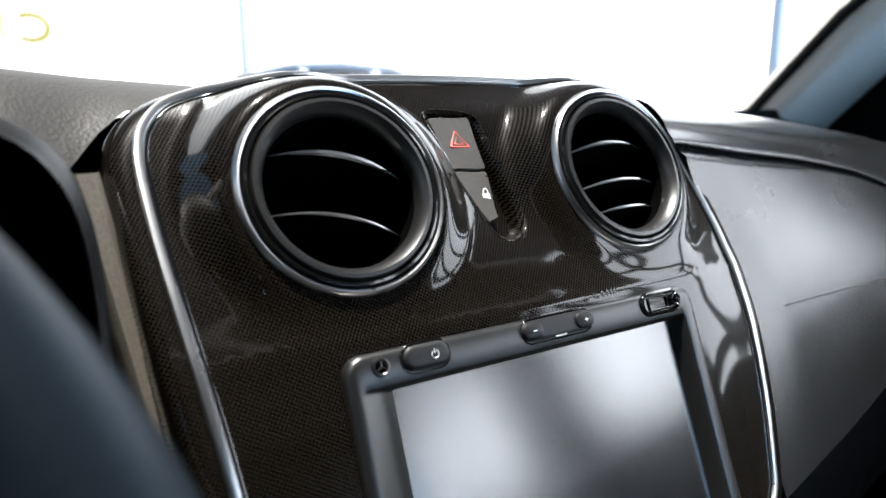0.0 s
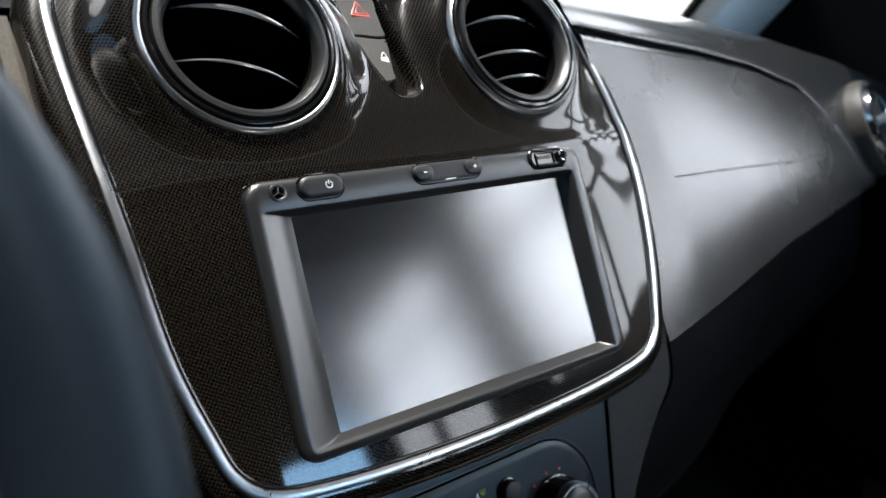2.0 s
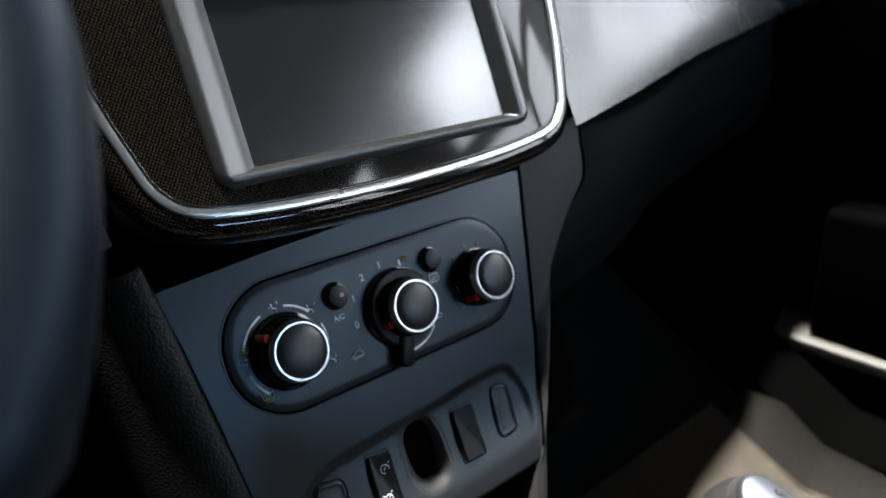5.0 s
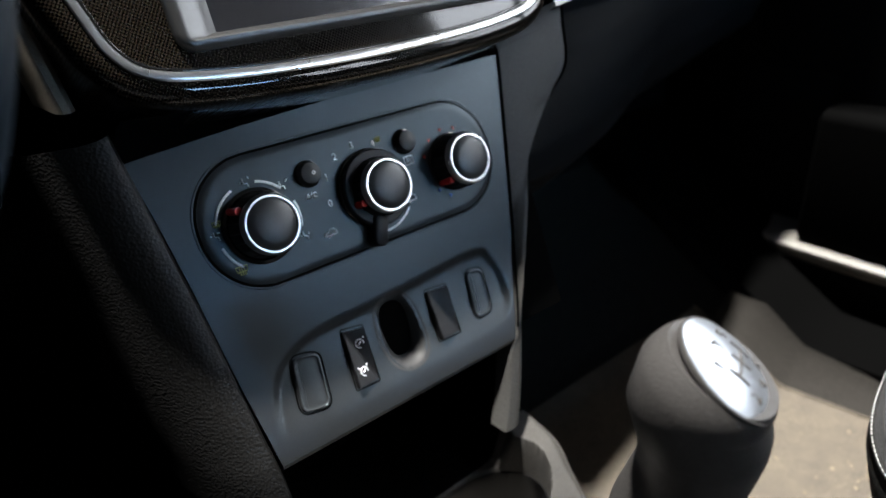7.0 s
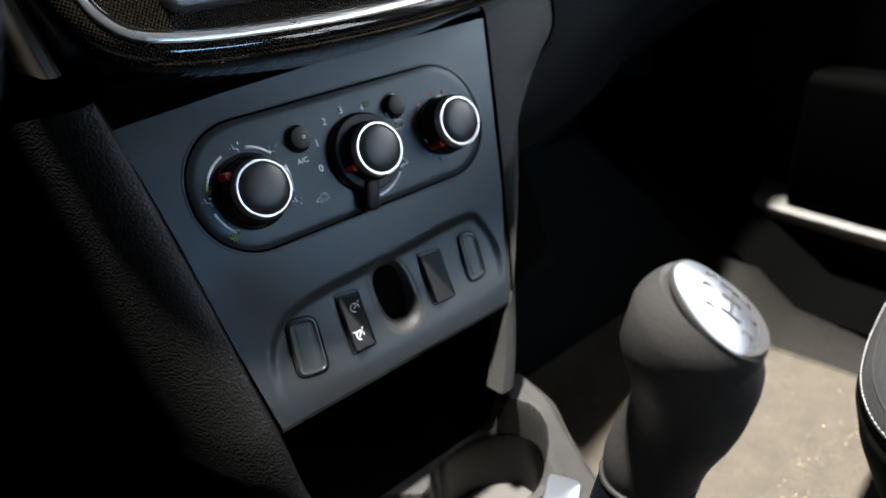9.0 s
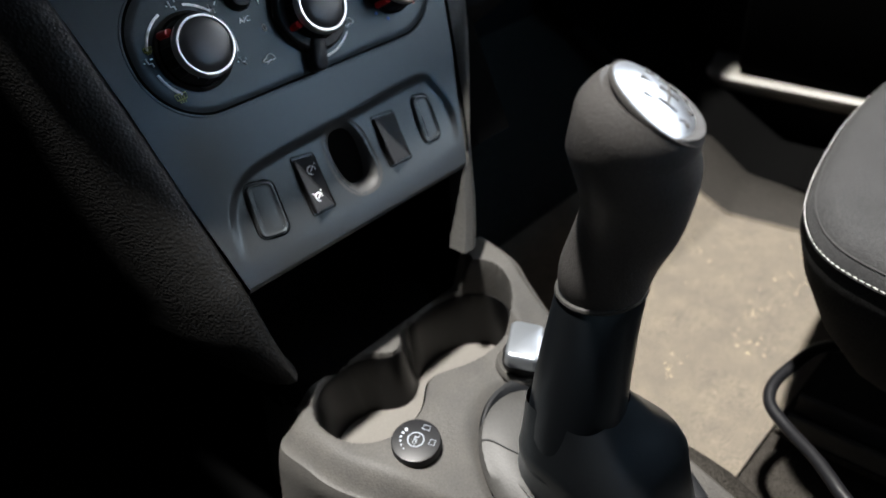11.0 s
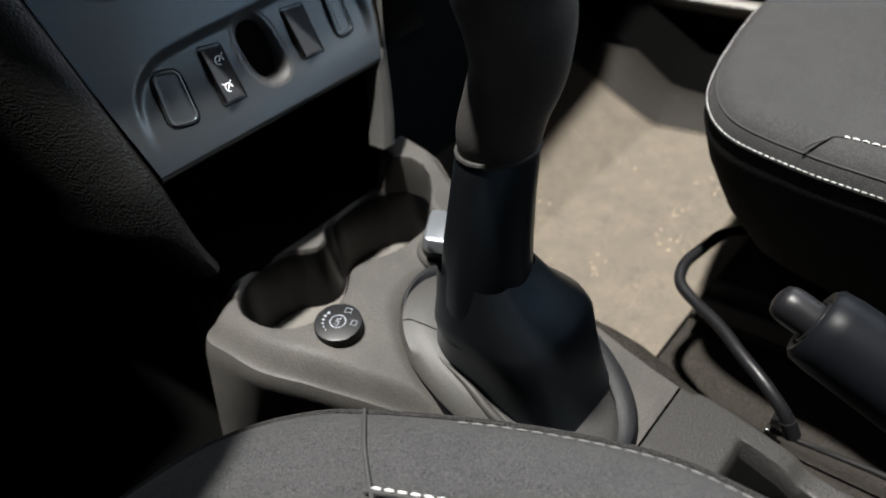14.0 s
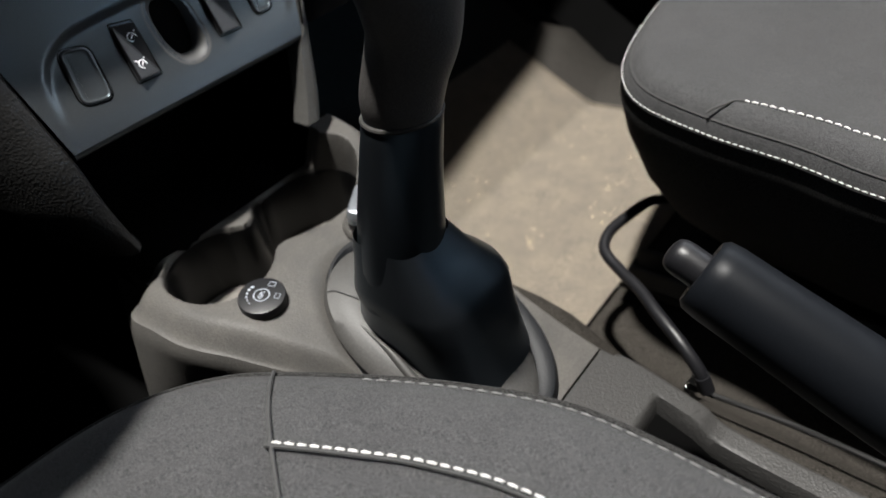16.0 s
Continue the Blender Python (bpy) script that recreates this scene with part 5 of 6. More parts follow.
        letters(text, 0.0064, BUTTON, plate, m @ Matrix.Translation((x, y, h)), 0.0004, "numeral")
    bm = bmesh.new()
    for x in (-0.0075, 0.0, 0.0075):
        add_tube(bm, [m @ Vector((x, y, dome(x, y))) for y in span(-0.0045, 0.0035, 5)], 0.0006, 4)
    add_tube(bm, [m @ Vector((x, -0.0005, dome(x, -0.0005))) for x in span(-0.0075, 0.0075, 7)], 0.0006, 4)
    part("shift_pattern", bm, BUTTON, plate, "engraved shift gate lines")
    return top


gear_lever()


def handbrake():
    m = Matrix.Translation((0.0155, -0.3600, 0.2150)) @ pose(0, 0, 0, 20)
    top = thing("handbrake", m, "dark grey handbrake lever with a push button, lowered", "handbrake")
    part("grip", disc_loft([(0.0100, 0.0005), (0.0125, 0.0030), (0.0155, 0.0034), (0.0178, 0.0010), (0.0186, -0.006), (0.0188, -0.03), (0.0196, -0.07), (0.0190, -0.12), (0.0165, -0.15)], 40), HANDLE, top)
    part("collar", lathe([(0.0108, 0.000), (0.0104, 0.0030), (0.0096, 0.0036), (0.0088, 0.001)], 28), BLACK, top)
    part("release_button", disc_loft([(0.0084, -0.002), (0.0086, 0.0120), (0.0082, 0.0160), (0.0066, 0.0188), (0.0035, 0.0200), (0.001, 0.0203)], 28), BLACK, top, "rounded black release button")
    part("lever_arm", loft([[(x, y, z - 0.01) for x, z in rr(0, 0, w, h, 0.005, 4)] for y, w, h in ((-0.12, 0.018, 0.022), (-0.22, 0.02, 0.03), (-0.30, 0.02, 0.05))], True, True), BLACK, top)
    return top


handbrake()

# ---- seats ----


def seat(name, knots, label, flip):
    """Cushion: dark bolster skirt, piped and stitched edge, softly domed top. knots: the edge from the outer front to the rear along the tunnel."""
    top = thing(name, Matrix(), label, "car seat", "front seats")
    line = smooth_line([(x, y, 0) for x, y in knots], 8)
    mid = Vector((flip * 0.385, -0.55, 0))
    far = [Vector((2 * mid.x - p.x, p.y, 0)) for p in reversed(line)]
    loop = line + far

    def ring(grow, z, lift=0.0):
        out = []
        for k, p in enumerate(loop):
            a, b = loop[k - 1], loop[(k + 1) % len(loop)]
            t = (b - a)
            n = Vector((t.y, -t.x, 0)).normalized()
            if n.dot(p - mid) < 0:
                n = -n
            out.append(p + n * grow + Vector((0, 0, z + lift * ease(p.y, -0.25, -0.6))))
        return out
    part("bolster", loft([ring(-0.13, 0.03), ring(-0.085, 0.06), ring(-0.050, 0.095), ring(-0.022, 0.135), ring(-0.006, 0.170), ring(0.0, 0.192), ring(-0.002, 0.2035)], True), BOLSTER, top, "fabric side bolster, darkened for its shade")
    if flip > 0:  # a steeper edge, a ridge and a sunk middle
        rings = [ring(d, z) for d, z in ((-0.0015, 0.2035), (-0.003, 0.2085), (-0.006, 0.2140), (-0.011, 0.2185), (-0.018, 0.2205))]
        middle = ((0.08, 0.2205), (0.20, 0.2165), (0.50, 0.2140), (0.80, 0.2135))
    else:
        rings = [ring(d, z) for d, z in ((-0.0015, 0.2035), (-0.005, 0.2085), (-0.014, 0.2135), (-0.026, 0.2172))]
        middle = ((0.10, 0.2190), (0.25, 0.2200), (0.50, 0.2195), (0.80, 0.2190))
    crest = rings[-1]
    for f, z in middle:
        rings.append([Vector((p.x + (mid.x - p.x) * f, p.y + (mid.y - p.y) * f, z)) for p in crest])
    part("cushion_top", loft(rings, False, True), FABRIC, top, "dark grey woven cushion top")
    part("piping", tube(ring(-0.0010, 0.2040), 0.0014, 8, True, 1, (0, 0, 1)), BOLSTER, top)
    if flip > 0:
        part("edge_seam", tube(ring(-0.0052, 0.2126), 0.0006, 6, True, 1, (0, 0, 1)), DARK_THREAD, top, "dark sewn groove")
    path = (ring(-0.0002, 0.2052) if flip > 0 else ring(-0.0065, 0.2098))[: len(line)]

    def dashes(name_, pts, n, size, m, label_):
        bm, total, seg = bmesh.new(), 0.0, []
        for a, b in zip(pts, pts[1:]):
            seg.append((total, a, b))
            total += (b - a).length
        for k in range(n):
            s = total * (k + 0.15) / n
            e = total * (k + 0.85) / n

            def on(s_):
                for t0, a, b in reversed(seg):
                    if s_ >= t0:
                        return a.lerp(b, min(1, (s_ - t0) / max(1e-6, (b - a).length)))
            p, q = on(s), on(e)
            add_tube(bm, [p, (p + q) / 2 + Vector((0, 0, size * 0.5)), q], lambda f: size * (0.55 + 0.45 * math.sin(math.pi * f)), 6, False, 1, (0, 0, 1))
        tagged(part(name_, bm, m, top, label_), kind="stuff")
    dashes("edge_stitching", path if flip > 0 else path[74:], 175 if flip > 0 else 74, 0.00042 if flip > 0 else 0.0006, THREAD if flip > 0 else GREY_THREAD, "white edge stitching" if flip > 0 else "grey edge stitching")
    # cross seam with a second stitched line behind it
    return top, ring, dashes


SEAT_EDGE = [(0.386, -0.2020), (0.350, -0.2034), (0.310, -0.2064), (0.235, -0.2186), (0.1844, -0.2351), (0.1521, -0.2629), (0.1382, -0.3119), (0.1333, -0.3608), (0.1245, -0.4070), (0.120, -0.50), (0.125, -0.70)]
s_top, s_ring, s_dash = seat("passenger_seat", SEAT_EDGE, "dark grey fabric passenger seat with white stitching", 1)
inner = smooth_line([(0.1425, -0.3085, 0.2170), (0.1450, -0.3112, 0.2192), (0.1495, -0.3156, 0.2207), (0.1574, -0.3222, 0.2210), (0.1581, -0.3495, 0.2210), (0.1564, -0.3733, 0.2210), (0.1524, -0.3976, 0.2210), (0.150, -0.50, 0.2210)], 6)
part("panel_seam", tube(inner[:20], 0.0007, 6, False, 1, (0, 0, 1)), DARK_THREAD, s_top)
s_dash("panel_stitching", inner[18:], 36, 0.0007, THREAD, "white panel stitching")

DRIVER_EDGE = [(-0.386, -0.176), (-0.345, -0.176), (-0.300, -0.1765), (-0.235, -0.1795), (-0.198, -0.1830), (-0.1755, -0.1885), (-0.155, -0.1990), (-0.1365, -0.2145), (-0.124, -0.2310), (-0.1085, -0.2555), (-0.091, -0.287), (-0.0765, -0.319), (-0.069, -0.342), (-0.066, -0.364), (-0.0645, -0.405), (-0.064, -0.50), (-0.069, -0.70)]
d_top, d_ring, d_dash = seat("driver_seat", DRIVER_EDGE, "dark grey fabric driver seat with white stitching", -1)
cross = smooth_line([(-0.1262, -0.2300, 0.2065), (-0.1345, -0.2402, 0.2145), (-0.1430, -0.2500, 0.2180), (-0.1546, -0.2652, 0.2200), (-0.175, -0.295, 0.2206)], 6)
part("panel_seam", tube(cross, 0.0009, 6, False, 1, (0, 0, 1)), DARK_THREAD, d_top)
row = smooth_line([(-0.1546, -0.2652, 0.2206), (-0.1400, -0.2930, 0.2206), (-0.1272, -0.3207, 0.2206), (-0.1170, -0.36, 0.2206), (-0.112, -0.45, 0.2206)], 6)
part("panel_seam", tube([p - Vector((0.0022, -0.001, 0.0003)) for p in row], 0.0008, 6, False, 1, (0, 0, 1)), DARK_THREAD, d_top)
d_dash("panel_stitching", row, 40, 0.00058, THREAD, "white panel stitching")


def seat_back(name_parent, x):
    rings = []
    for z, y, w, d in ((0.17, -0.86, 0.44, 0.12), (0.32, -0.98, 0.44, 0.12), (0.45, -1.08, 0.40, 0.11), (0.53, -1.14, 0.30, 0.09), (0.56, -1.16, 0.20, 0.05)):
        rings.append([(x + a, y + b, z) for a, b in rr(0, 0, w, d, 0.045, 6)])
    part("backrest", loft(rings, True, True), BOLSTER, name_parent)


seat_back(s_top, 0.37)
seat_back(d_top, -0.37)

# ---- floor, mat and passenger footwell ----


def floor_z(x, y):
    z = 0.0 + 0.62 * max(0.0, y + 0.075)
    z += (0.085 - 0.04 * ease(-y, 0.24, 0.33)) * (1 - ease(x, 0.075, 0.135)) * ease(x, -0.3, 0.07) * (1 - ease(y, -0.1, 0.2))
    return z - 0.004


# Plate added to keep the sunlit floor beyond the mat black.
single("door_sill", grid(lambda y, s: (0.498 + 0.15 * s - 0.165 * y * (1 - s) * 0.5, y, 0.03 + 0.62 * max(0.0, y + 0.075) + 0.012 * math.sin(math.pi * s)), span(-0.9, 0.25, 40), span(0, 1, 10)), DEEP, "black plate added to darken the floor below the passenger door", "sill", kind="structure")
single("floor_carpet", grid(lambda x, y: (x, y, floor_z(x, y)), span(0.0, 0.50, 50), span(-1.2, 0.45, 90)), CARPET, "dark brown speckled car floor carpet", "carpet", kind="structure")
# Driver half of the same floor, blackened in place of shade.
single("floor_driver", grid(lambda x, y: (x, y, floor_z(x, y)), span(-0.70, 0.0, 40), span(-1.2, 0.45, 60)), DEEP, "driver footwell floor, its shade put into black", "carpet", kind="structure")


def mat_z(x, y):
    return floor_z(x, y) + 0.006 + 0.0012 * noise.noise(Vector((x * 18, y * 18, 2.0)))


mat_top = thing("floor_mat", Matrix(), "dusty brown-grey fabric floor mat in the sun", "floor mat")
def mat_side(y):
    return 0.4445 - 0.165 * y


part("mat_surface", grid(lambda s, y: (0.135 + (mat_side(y) - 0.135) * s, y, mat_z(0.135 + (mat_side(y) - 0.135) * s, y)), span(0, 1, 70), span(-0.245, 0.03, 70)), MAT, mat_top)
part("mat_edge", tube([(mat_side(y), y, mat_z(mat_side(y), y) + 0.001) for y in span(-0.245, 0.03, 24)], 0.0016, 6), MAT, mat_top)
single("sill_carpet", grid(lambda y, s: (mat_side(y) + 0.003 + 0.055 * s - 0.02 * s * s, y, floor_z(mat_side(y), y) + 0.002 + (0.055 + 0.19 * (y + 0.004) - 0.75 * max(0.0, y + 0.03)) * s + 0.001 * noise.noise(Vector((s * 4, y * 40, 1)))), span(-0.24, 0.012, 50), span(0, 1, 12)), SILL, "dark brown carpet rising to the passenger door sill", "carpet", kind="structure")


def crumbs():
    bm = bmesh.new()
    rng = random.Random(4)
    spots = [(rng.uniform(0.19, 0.42), rng.uniform(-0.22, -0.05)) for _ in range(9)]
    for k in range(105):
        if k % 3:
            c = spots[k % len(spots)]
            x, y = c[0] + rng.gauss(0, 0.014), c[1] + rng.gauss(0, 0.009)
        else:
            x, y = rng.uniform(0.16, 0.44), rng.uniform(-0.24, -0.03)
        r = rng.uniform(0.0003, 0.0008)
        z = mat_z(x, y) + r * 0.4
        bmesh.ops.create_icosphere(bm, subdivisions=1, radius=r, matrix=Matrix.Translation((x, y, z)) @ Matrix.Diagonal((rng.uniform(0.7, 2.2), rng.uniform(0.7, 2.2), 0.4, 1)))
    single("crumbs", bm, material("pale_crumbs", (0.30, 0.245, 0.145), 0.8, grain=0.3), "pale straw-coloured crumbs scattered on the floor mat", "crumbs", kind="stuff")


crumbs()

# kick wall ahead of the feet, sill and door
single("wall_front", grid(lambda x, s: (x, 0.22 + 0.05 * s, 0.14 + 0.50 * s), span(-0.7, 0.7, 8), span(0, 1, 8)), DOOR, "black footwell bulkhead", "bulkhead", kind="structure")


def passenger_door():
    top = thing("door_1", Matrix(), "black passenger door panel with a pale pocket rim, closed", "door", kind="structure")
    part("door_skin", grid(lambda y, s: (0.655 - 0.02 * s, y, -0.02 + 0.58 * s), span(-1.1, 0.40, 24), span(0, 1, 14)), DOOR, top)
    # pocket: a pale ledge whose front end stands clear of the dark bulge above it
    def ledge(y):
        x, z = 0.5800 + 0.006 * ease(-y, -0.05, 0.3), 0.1085 + 0.002 * ease(-y, 0.0, 0.3)
        nose = ease(y, 0.045, 0.060)
        return [Vector((x + a + 0.010 * nose * (1 - min(1, a / 0.03)), y, z + b * (1 - 0.3 * nose))) for a, b in ((0.06, -0.019), (0.010, -0.020), (0.003, -0.017), (0.0, -0.009), (0.0005, -0.003), (0.004, 0.0), (0.012, 0.001), (0.07, 0.001))]
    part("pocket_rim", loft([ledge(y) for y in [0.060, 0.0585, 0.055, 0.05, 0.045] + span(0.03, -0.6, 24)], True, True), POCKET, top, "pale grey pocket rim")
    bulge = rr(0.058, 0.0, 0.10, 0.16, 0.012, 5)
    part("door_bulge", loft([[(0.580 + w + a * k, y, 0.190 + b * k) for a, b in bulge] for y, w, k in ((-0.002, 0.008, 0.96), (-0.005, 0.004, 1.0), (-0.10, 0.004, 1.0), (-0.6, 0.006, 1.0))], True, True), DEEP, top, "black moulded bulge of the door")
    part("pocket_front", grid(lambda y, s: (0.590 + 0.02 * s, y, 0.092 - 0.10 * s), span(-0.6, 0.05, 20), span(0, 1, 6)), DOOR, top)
    part("speaker_panel", grid(lambda y, s: (0.640 - 0.012 * math.sin(math.pi * s), y, 0.13 + 0.17 * s), span(0.0, 0.12, 10), span(0, 1, 10)), DOOR, top)
    return top


passenger_door()


def seat_bar():
    """Black tube that loops out below the passenger seat."""
    line = smooth_line([(0.250, -0.275, 0.070), (0.215, -0.2580, 0.0860), (0.1812, -0.2517, 0.0900), (0.1560, -0.2490, 0.0900), (0.1390, -0.2550, 0.0880), (0.1270, -0.2720, 0.0880), (0.1120, -0.2950, 0.0915), (0.0957, -0.3158, 0.0930), (0.0840, -0.3360, 0.0900), (0.0780, -0.3520, 0.0800), (0.0770, -0.3600, 0.066)], 8)
    top = thing("seat_adjust_bar", Matrix(), "glossy black bent tube below the passenger seat", "seat bar")
    part("bent_tube", tube(line, 0.0042, 12), BLACK, top)
    part("pivot_sleeve", tube([line[-7], line[-4], line[-1]], 0.0050, 12), BLACK, top, "black end sleeve")


seat_bar()


def seat_rail():
    m = Matrix.Translation((0.205, -0.33, 0.012)) @ pose(0, 0, 0, 0, 0, 4)
    top = thing("seat_rail", m, "worn steel seat rail on the carpet below the seat", "seat rail")
    for dx in (-0.012, 0.012):
        part("rail_flange", loft([[(dx + a, y, 0.012 + b) for a, b in rr(0, 0, 0.005, 0.024, 0.0015, 3)] for y in (-0.25, 0.075)], True, True), CONSOLE, top)
    part("rail_base", loft([[(a, y, 0.004 + b) for a, b in rr(0, 0, 0.034, 0.006, 0.001, 2)] for y in (-0.25, 0.08)], True, True), CARPET, top)
    clip = thing("rail_bolt", Matrix.Translation((0.0945, -0.3470, 0.0450)), "small bright bolt beside the console", "bolt")
    part("head", disc_loft([(0.0042, -0.004), (0.0042, 0.001), (0.0034, 0.0024), (0.0005, 0.0026)], 12, axis="z"), BRIGHT, clip)
    rod = smooth_line([(-0.012, 0.000, 0.010), (-0.010, -0.030, 0.012), (-0.006, -0.075, 0.012), (-0.004, -0.16, 0.010)], 5)
    part("rod", tube(rod, 0.0020, 8), GASKET, clip, "slim black guide rod")
    part("lug", slab(rr(0.006, -0.004, 0.022, 0.006, 0.002, 4), 0.004, -0.004), GLOSS, clip)


seat_rail()


def steering_wheel():
    m = Matrix.Translation((-0.3632, -0.1269, 0.5387)) @ pose(0, 0, 0, -math.degrees(0.6084))
    top = thing("steering_wheel", m, "dark leather-rimmed steering wheel with four broad spokes", "steering wheel")
    def reach(a):  # flattened at the bottom, unseen, to keep its shadow off the seat
        return 0.185 - 0.040 * ease(-math.sin(a), 0.53, 0.70)
    rim = [(reach(a) * math.cos(a), 0, reach(a) * math.sin(a)) for a in span(0, 2 * math.pi, 97)[:-1]]
    part("rim", tube(rim, 0.0155, 16, True), WHEEL, top, "dark leather rim")
    part("hub", slab(rr(0, -0.01, 0.19, 0.16, 0.06, 8), 0.045, 0.012, 0.012), BLACK, top)
    # Unseen spokes, broadened and added to block sun from console and driver floor.
    for a in (-12, 192, 236, 304):
        c, s = math.cos(radians(a)), math.sin(radians(a))
        part("spoke", loft([[(c * r - s * b, y + dy, s * r + c * b) for b, y in ((-w, 0.004), (w, 0.004), (w, -0.008), (-w, -0.008))] for r, w, dy in ((0.05, 0.050, 0.03), (0.10, 0.058, 0.02), (0.13, 0.050, 0.006), (0.182 if abs(s) < 0.5 else 0.144, 0.045 if abs(s) < 0.5 else 0.03, 0.0))], True, True), SOFT_BLACK, top)
    part("column", disc_loft([(0.06, 0.03), (0.075, 0.10), (0.075, 0.22)], 24), DEEP, top)


steering_wheel()

# ---- bodyshell: pillars, roof, closed sides, rear ----


def pillar(name, a, b, w, label, bend=0.0):
    """Trim bar from a to b, rounded; it may bow outwards and grow slimmer on its way up."""
    a, b = Vector(a), Vector(b)
    d = (b - a).normalized()
    e = d.cross(Vector((0, 0, 1))).normalized()
    f = d.cross(e)
    rings = []
    for s in span(0, 1, 13):
        p = a.lerp(b, s) + Vector((bend * ease(s, 0.25, 1.0), 0, 0))
        slim = 1 - 4 * abs(bend) * ease(s, 0.25, 0.6)
        rings.append([p + e * x + f * z for x, z in rr(0, 0, w * slim, 0.05, 0.02, 5)])
    single(name, loft(rings, True, True), PILLAR, label, "pillar", kind="structure")


pillar("pillar_1", (0.628, 0.345, 0.585), (0.505, -0.28, 1.16), 0.120, "beige fabric windscreen pillar trim", 0.20)
part("gasket", tube([(0.565, 0.352, 0.590), (0.534, 0.195, 0.734), (0.580, 0.03, 0.88), (0.690, -0.273, 1.165)], 0.006, 8), GASKET, bpy.data.objects["pillar_1"], "black rubber gasket")
pillar("pillar_2", (-0.66, 0.345, 0.585), (-0.55, -0.28, 1.16), 0.10, "beige fabric windscreen pillar trim")
single("ceiling", loft([[(x, y, z) for x, y in rr(0, -1.01, 1.38, 1.18, 0.10, 6)] for z in (1.15, 1.19)], True, True), ROOF, "pale headliner of the car roof", "roof", kind="structure")


def plate(name, x0, x1, y0, y1, z0, z1, label):
    lo, hi = [(x0, y0), (x1, y0), (x1, y1), (x0, y1)], None
    single(name, loft([[(x, y, z0) for x, y in lo], [(x, y, z1) for x, y in lo]], True, True), DOOR, label, "body side", kind="structure", smooth=False)


# driver's side: the daylight comes through the front half of the window opening
plate("wall_left_rear", -0.70, -0.66, -1.6, -0.228, -0.30, 1.15, "black driver side panel behind the door opening")
plate("wall_left_sill", -0.70, -0.66, -0.228, 0.40, -0.30, 0.60, "black driver door below the window")
plate("wall_left_header", -0.70, -0.66, -0.228, 0.40, 1.00, 1.15, "black driver door frame above the window")
# passenger's side: two windows with the centre pillar between them
front = [(-0.055, 0.555), (0.32, 0.56), (0.32, 0.62), (-0.055, 0.966)]
single("wall_right_front", loft([[(x, y, z) for y, z in front] for x in (0.663, 0.70)], True, True), DOOR, "black front part of the passenger door frame", "body side", kind="structure", smooth=False)
plate("wall_right_centre", 0.66, 0.70, -0.97, -0.80, 0.57, 1.0, "black centre pillar behind the passenger door")
plate("wall_right_rear", 0.66, 0.70, -1.60, -1.57, 0.57, 1.0, "black rear pillar")
plate("wall_right_header", 0.66, 0.70, -1.60, -0.10, 1.0, 1.15, "black roof rail above the passenger windows")
plate("wall_right_sill", 0.66, 0.70, -1.60, -0.055, -0.30, 0.556, "black passenger doors below the windows")
plate("wall_right_door", 0.66, 0.70, -0.055, 0.40, -0.30, 0.575, "black outer skin of the passenger door")
plate("wall_front_lower", -0.66, 0.66, 0.36, 0.40, -0.30, 0.16, "black bulkhead below the dashboard")
# rear: unseen walls, their opening placed to throw blue light on the stack
plate("wall_back", -0.70, 0.70, -1.64, -1.60, -0.30, 0.46, "unseen black wall below the rear light opening")
plate("wall_back_header", -0.70, 0.70, -1.64, -1.60, 0.75, 1.15, "unseen black mask above the rear light opening")
plate("wall_back_side", -0.70, 0.30, -1.64, -1.60, 0.46, 0.75, "unseen black mask beside the rear light opening")
plate("wall_back_side", 0.64, 0.70, -1.64, -1.60, 0.46, 0.75, "unseen black mask beside the rear light opening")

# ---- outside: bright showroom beyond the windscreen ----


def glow(name, color, power):
    m = bpy.data.materials.new(name)
    m.use_nodes = True
    n, l = nodes_of(m)
    e = n.new("ShaderNodeEmission")
    e.inputs["Color"].default_value, e.inputs["Strength"].default_value = (*color, 1), power
    l.new(e.outputs["Emission"], n["Material Output"].inputs["Surface"])
    return m


DAY = glow("bright_daylight", (0.94, 0.97, 1.0), 1.2)
SIDE_DAY = glow("bright_side_daylight", (0.86, 0.92, 1.0), 3.5)
LEFT_DAY = glow("blue_side_daylight", (0.36, 0.66, 1.0), 0.3)
# Added blue fill from behind; no such source is seen.
REAR_FILL = glow("blue_rear_fill", (0.34, 0.64, 1.0), 7.0)
single("backdrop", grid(lambda y, z: (7.0, y, z), span(-30, 9, 4), span(-0.25, 7.0, 4)), SIDE_DAY, "overexposed daylight beyond the passenger windows", "daylight", kind="structure")
single("backdrop", grid(lambda y, z: (-7.0, y, z), span(-30, 9, 4), span(-0.25, 7.0, 4)), LEFT_DAY, "white daylight beyond the driver windows", "daylight", kind="structure")
single("backdrop", grid(lambda x, z: (x, 9.0, z), span(-12, 30, 4), span(-0.25, 9.0, 4)), DAY, "overexposed white daylight beyond the showroom glass", "daylight", kind="structure")
single("backdrop", grid(lambda x, z: (x, -9.0, z), span(-7, 4.3, 4), span(-0.25, 7.0, 4)), REAR_FILL, "unseen blue glow added behind the car as fill light", "daylight", kind="structure")
single("ground", grid(lambda x, y: (x, y, -0.30), span(-30, 30, 6), span(-30, 30, 6)), FLOOR_STONE, "pale showroom floor", "floor", kind="structure")


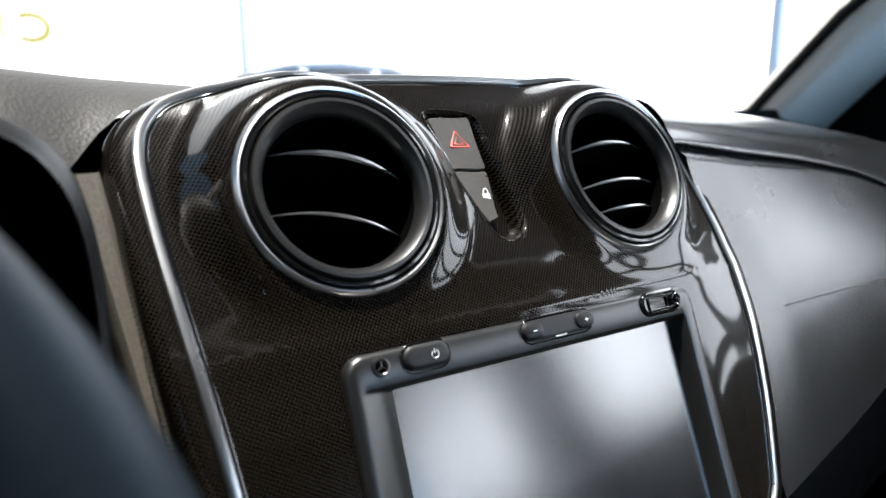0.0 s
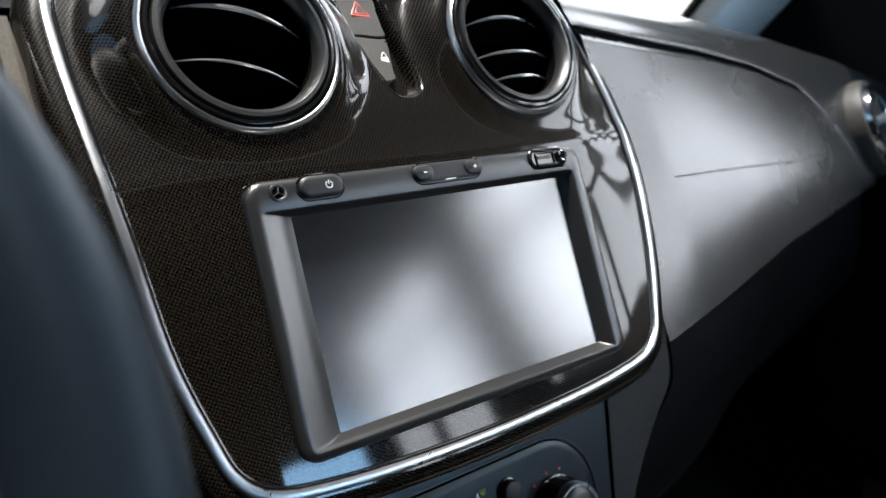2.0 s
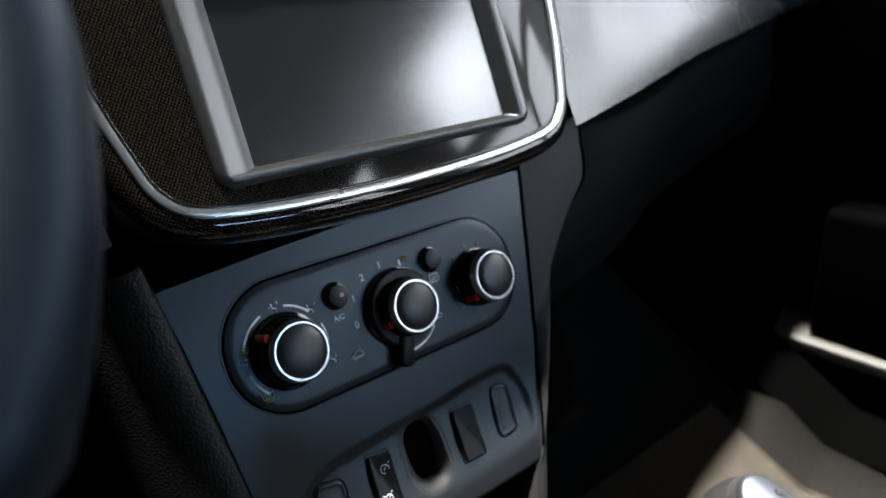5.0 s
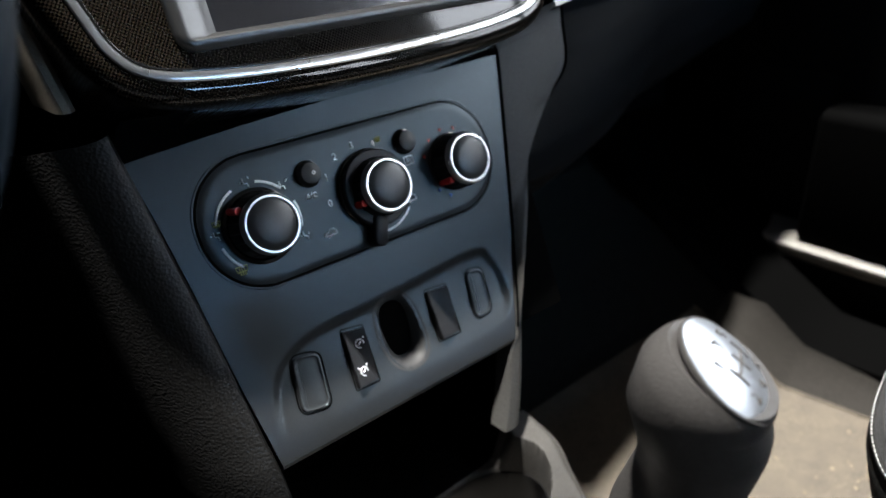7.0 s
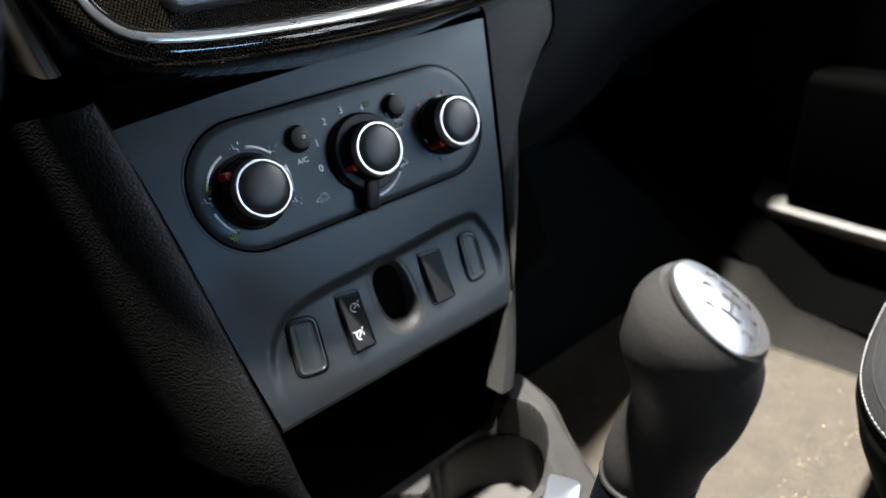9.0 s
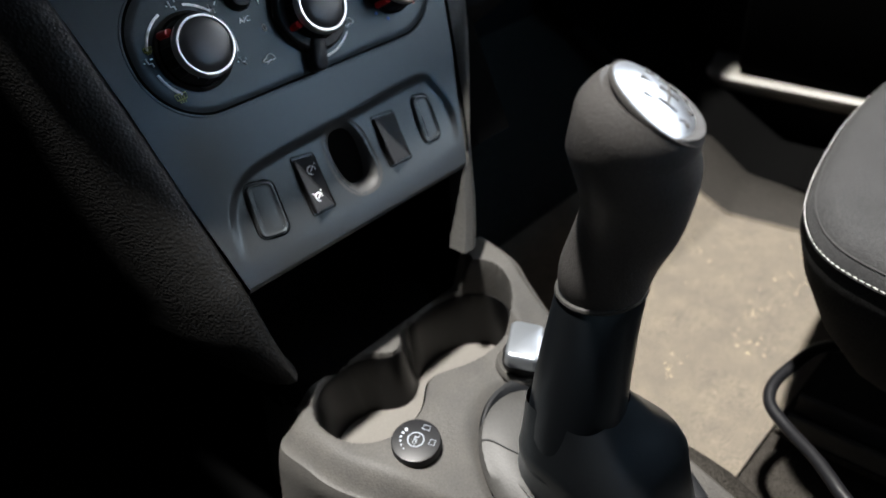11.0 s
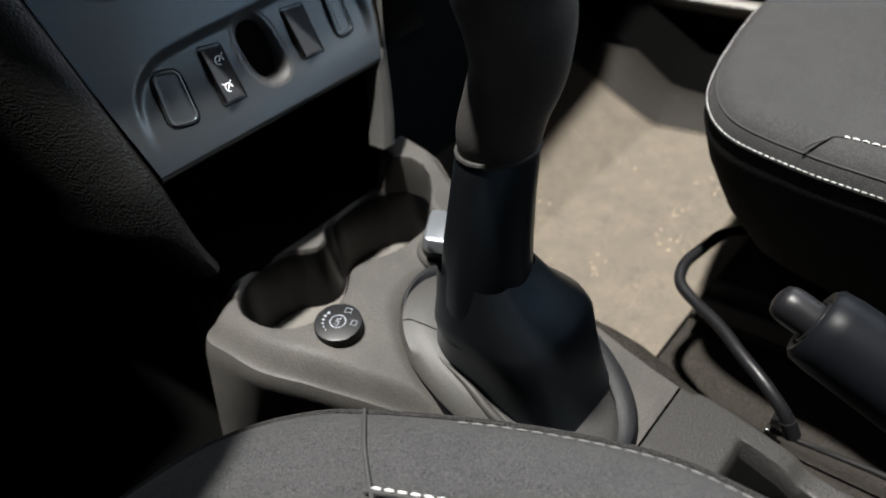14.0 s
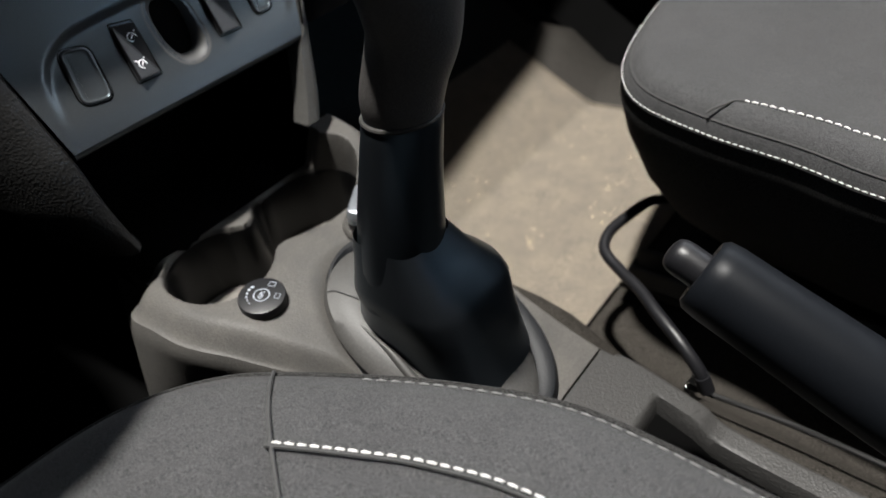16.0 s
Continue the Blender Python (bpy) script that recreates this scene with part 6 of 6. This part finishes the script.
def shop_window():
    """Glazing bars of the showroom front, with painted letter shapes fixed to them."""
    top = thing("window_1", Matrix.Translation((0, 8.9, -0.30)), "tall showroom glazing with slim pale bars and yellow letter shapes", "window", kind="structure")
    part("sill", slab(rr(4.0, 0.06, 16.0, 0.12, 0.01, 2), 0.06, -0.06, 0.005), COLUMN, top)
    for x in (-3.4, 2.62, 8.4):
        part("glazing_bar", slab(rr(x, 3.0, 0.075, 6.0, 0.01, 2), 0.05, -0.05, 0.005), COLUMN, top, "slim pale grey bar")
    z = 1.79
    arc = [(0.27 + 0.17 * math.cos(a), 0, z + 0.135 * math.sin(a)) for a in span(radians(-130), radians(130), 24)]
    part("letter_bow", tube(arc, 0.036, 6, False, 0.3), YELLOW, top, "yellow painted letter bow")
    part("letter_bar", slab(rr(0.0, z, 0.05, 0.29, 0.005, 2), 0.01, -0.01, 0.002), YELLOW, top, "yellow painted letter stroke")


shop_window()


def side_glow_bars():
    """Unseen dark bars beyond the passenger windows, added to streak the glow's reflections."""
    top = thing("reflection_bars", Matrix.Translation((6.85, -4.0, -0.30)), "unseen tall dark bars that streak the side glow", "window", kind="structure")
    for k in range(7):
        part("glazing_bar", loft([[(a, -10.0 + 2.1 * k + b, z) for a, b in rr(0, 0, 0.12, 0.34, 0.01, 2)] for z in (0.0, 7.0)], True, True), GASKET, top, "dark upright bar")
    for z in (1.75, 4.3):
        part("transom", loft([[(a, y, z + b) for a, b in rr(-0.04, 0, 0.10, 0.30, 0.01, 2)] for y in (-12.0, 4.0)], True, True), GASKET, top, "dark cross bar")


side_glow_bars()


def column(x, y, w, label):
    single("column", loft([[(x + a, y + b, z) for a, b in rr(0, 0, w, w, 0.02, 3)] for z in (-0.30, 6.0)], True, True), COLUMN, label, "column")


column(6.05, 3.75, 0.11, "slim pale blue-grey showroom column")


def parked_car(m):
    """Small car outside, of which the roof and the tops of the windows show."""
    top = thing("parked_car", m, "blue-grey car parked beyond the dashboard, mostly hidden", "car")

    def skin(sections):
        return loft([[(x, y, z) for y, z in ring] for x, ring in sections], True, True)

    def hoop(w, z0, z1, r):
        return rr(0, (z0 + z1) / 2, w, z1 - z0, r, 5)
    part("body", skin([(-2.0, hoop(1.3, 0.35, 0.62, 0.1)), (-1.9, hoop(1.55, 0.22, 0.82, 0.12)), (-0.9, hoop(1.66, 0.2, 0.92, 0.12)), (1.2, hoop(1.66, 0.2, 0.95, 0.12)), (1.85, hoop(1.55, 0.22, 0.9, 0.12)), (1.95, hoop(1.3, 0.35, 0.75, 0.1))]), CAR_GREY, top)
    part("glass", skin([(-0.95, hoop(1.30, 0.85, 0.95, 0.04)), (-0.40, hoop(1.22, 0.85, 1.34, 0.06)), (0.3, hoop(1.2, 0.85, 1.38, 0.06)), (1.1, hoop(1.2, 0.85, 1.34, 0.06)), (1.6, hoop(1.2, 0.85, 0.98, 0.05))]), GLOSS, top, "dark car windows")
    part("roof", skin([(-0.52, hoop(1.16, 1.30, 1.33, 0.012)), (-0.25, hoop(1.2, 1.33, 1.41, 0.03)), (0.35, hoop(1.2, 1.35, 1.44, 0.035)), (0.95, hoop(1.2, 1.33, 1.41, 0.03)), (1.22, hoop(1.16, 1.28, 1.33, 0.02))]), CAR_GREY, top)
    for x in (-0.1, 0.75):
        part("door_post", skin([(x - 0.04, hoop(1.24, 0.9, 1.36, 0.04)), (x + 0.04, hoop(1.24, 0.9, 1.36, 0.04))]), WALL, top, "pale door post")
    for x in (-1.25, 1.25):
        for y in (-0.78, 0.78):
            w = part("wheel", disc_loft([(0.05, -0.1), (0.28, -0.1), (0.3, -0.06), (0.3, 0.06), (0.28, 0.1), (0.05, 0.1)], 28), BLACK, top)
            w.location = (x, y, 0.3)


parked_car(Matrix.Translation((2.55, 7.1, -0.30)) @ Matrix.Diagonal((0.95, 1.0, 0.957, 1.0)))
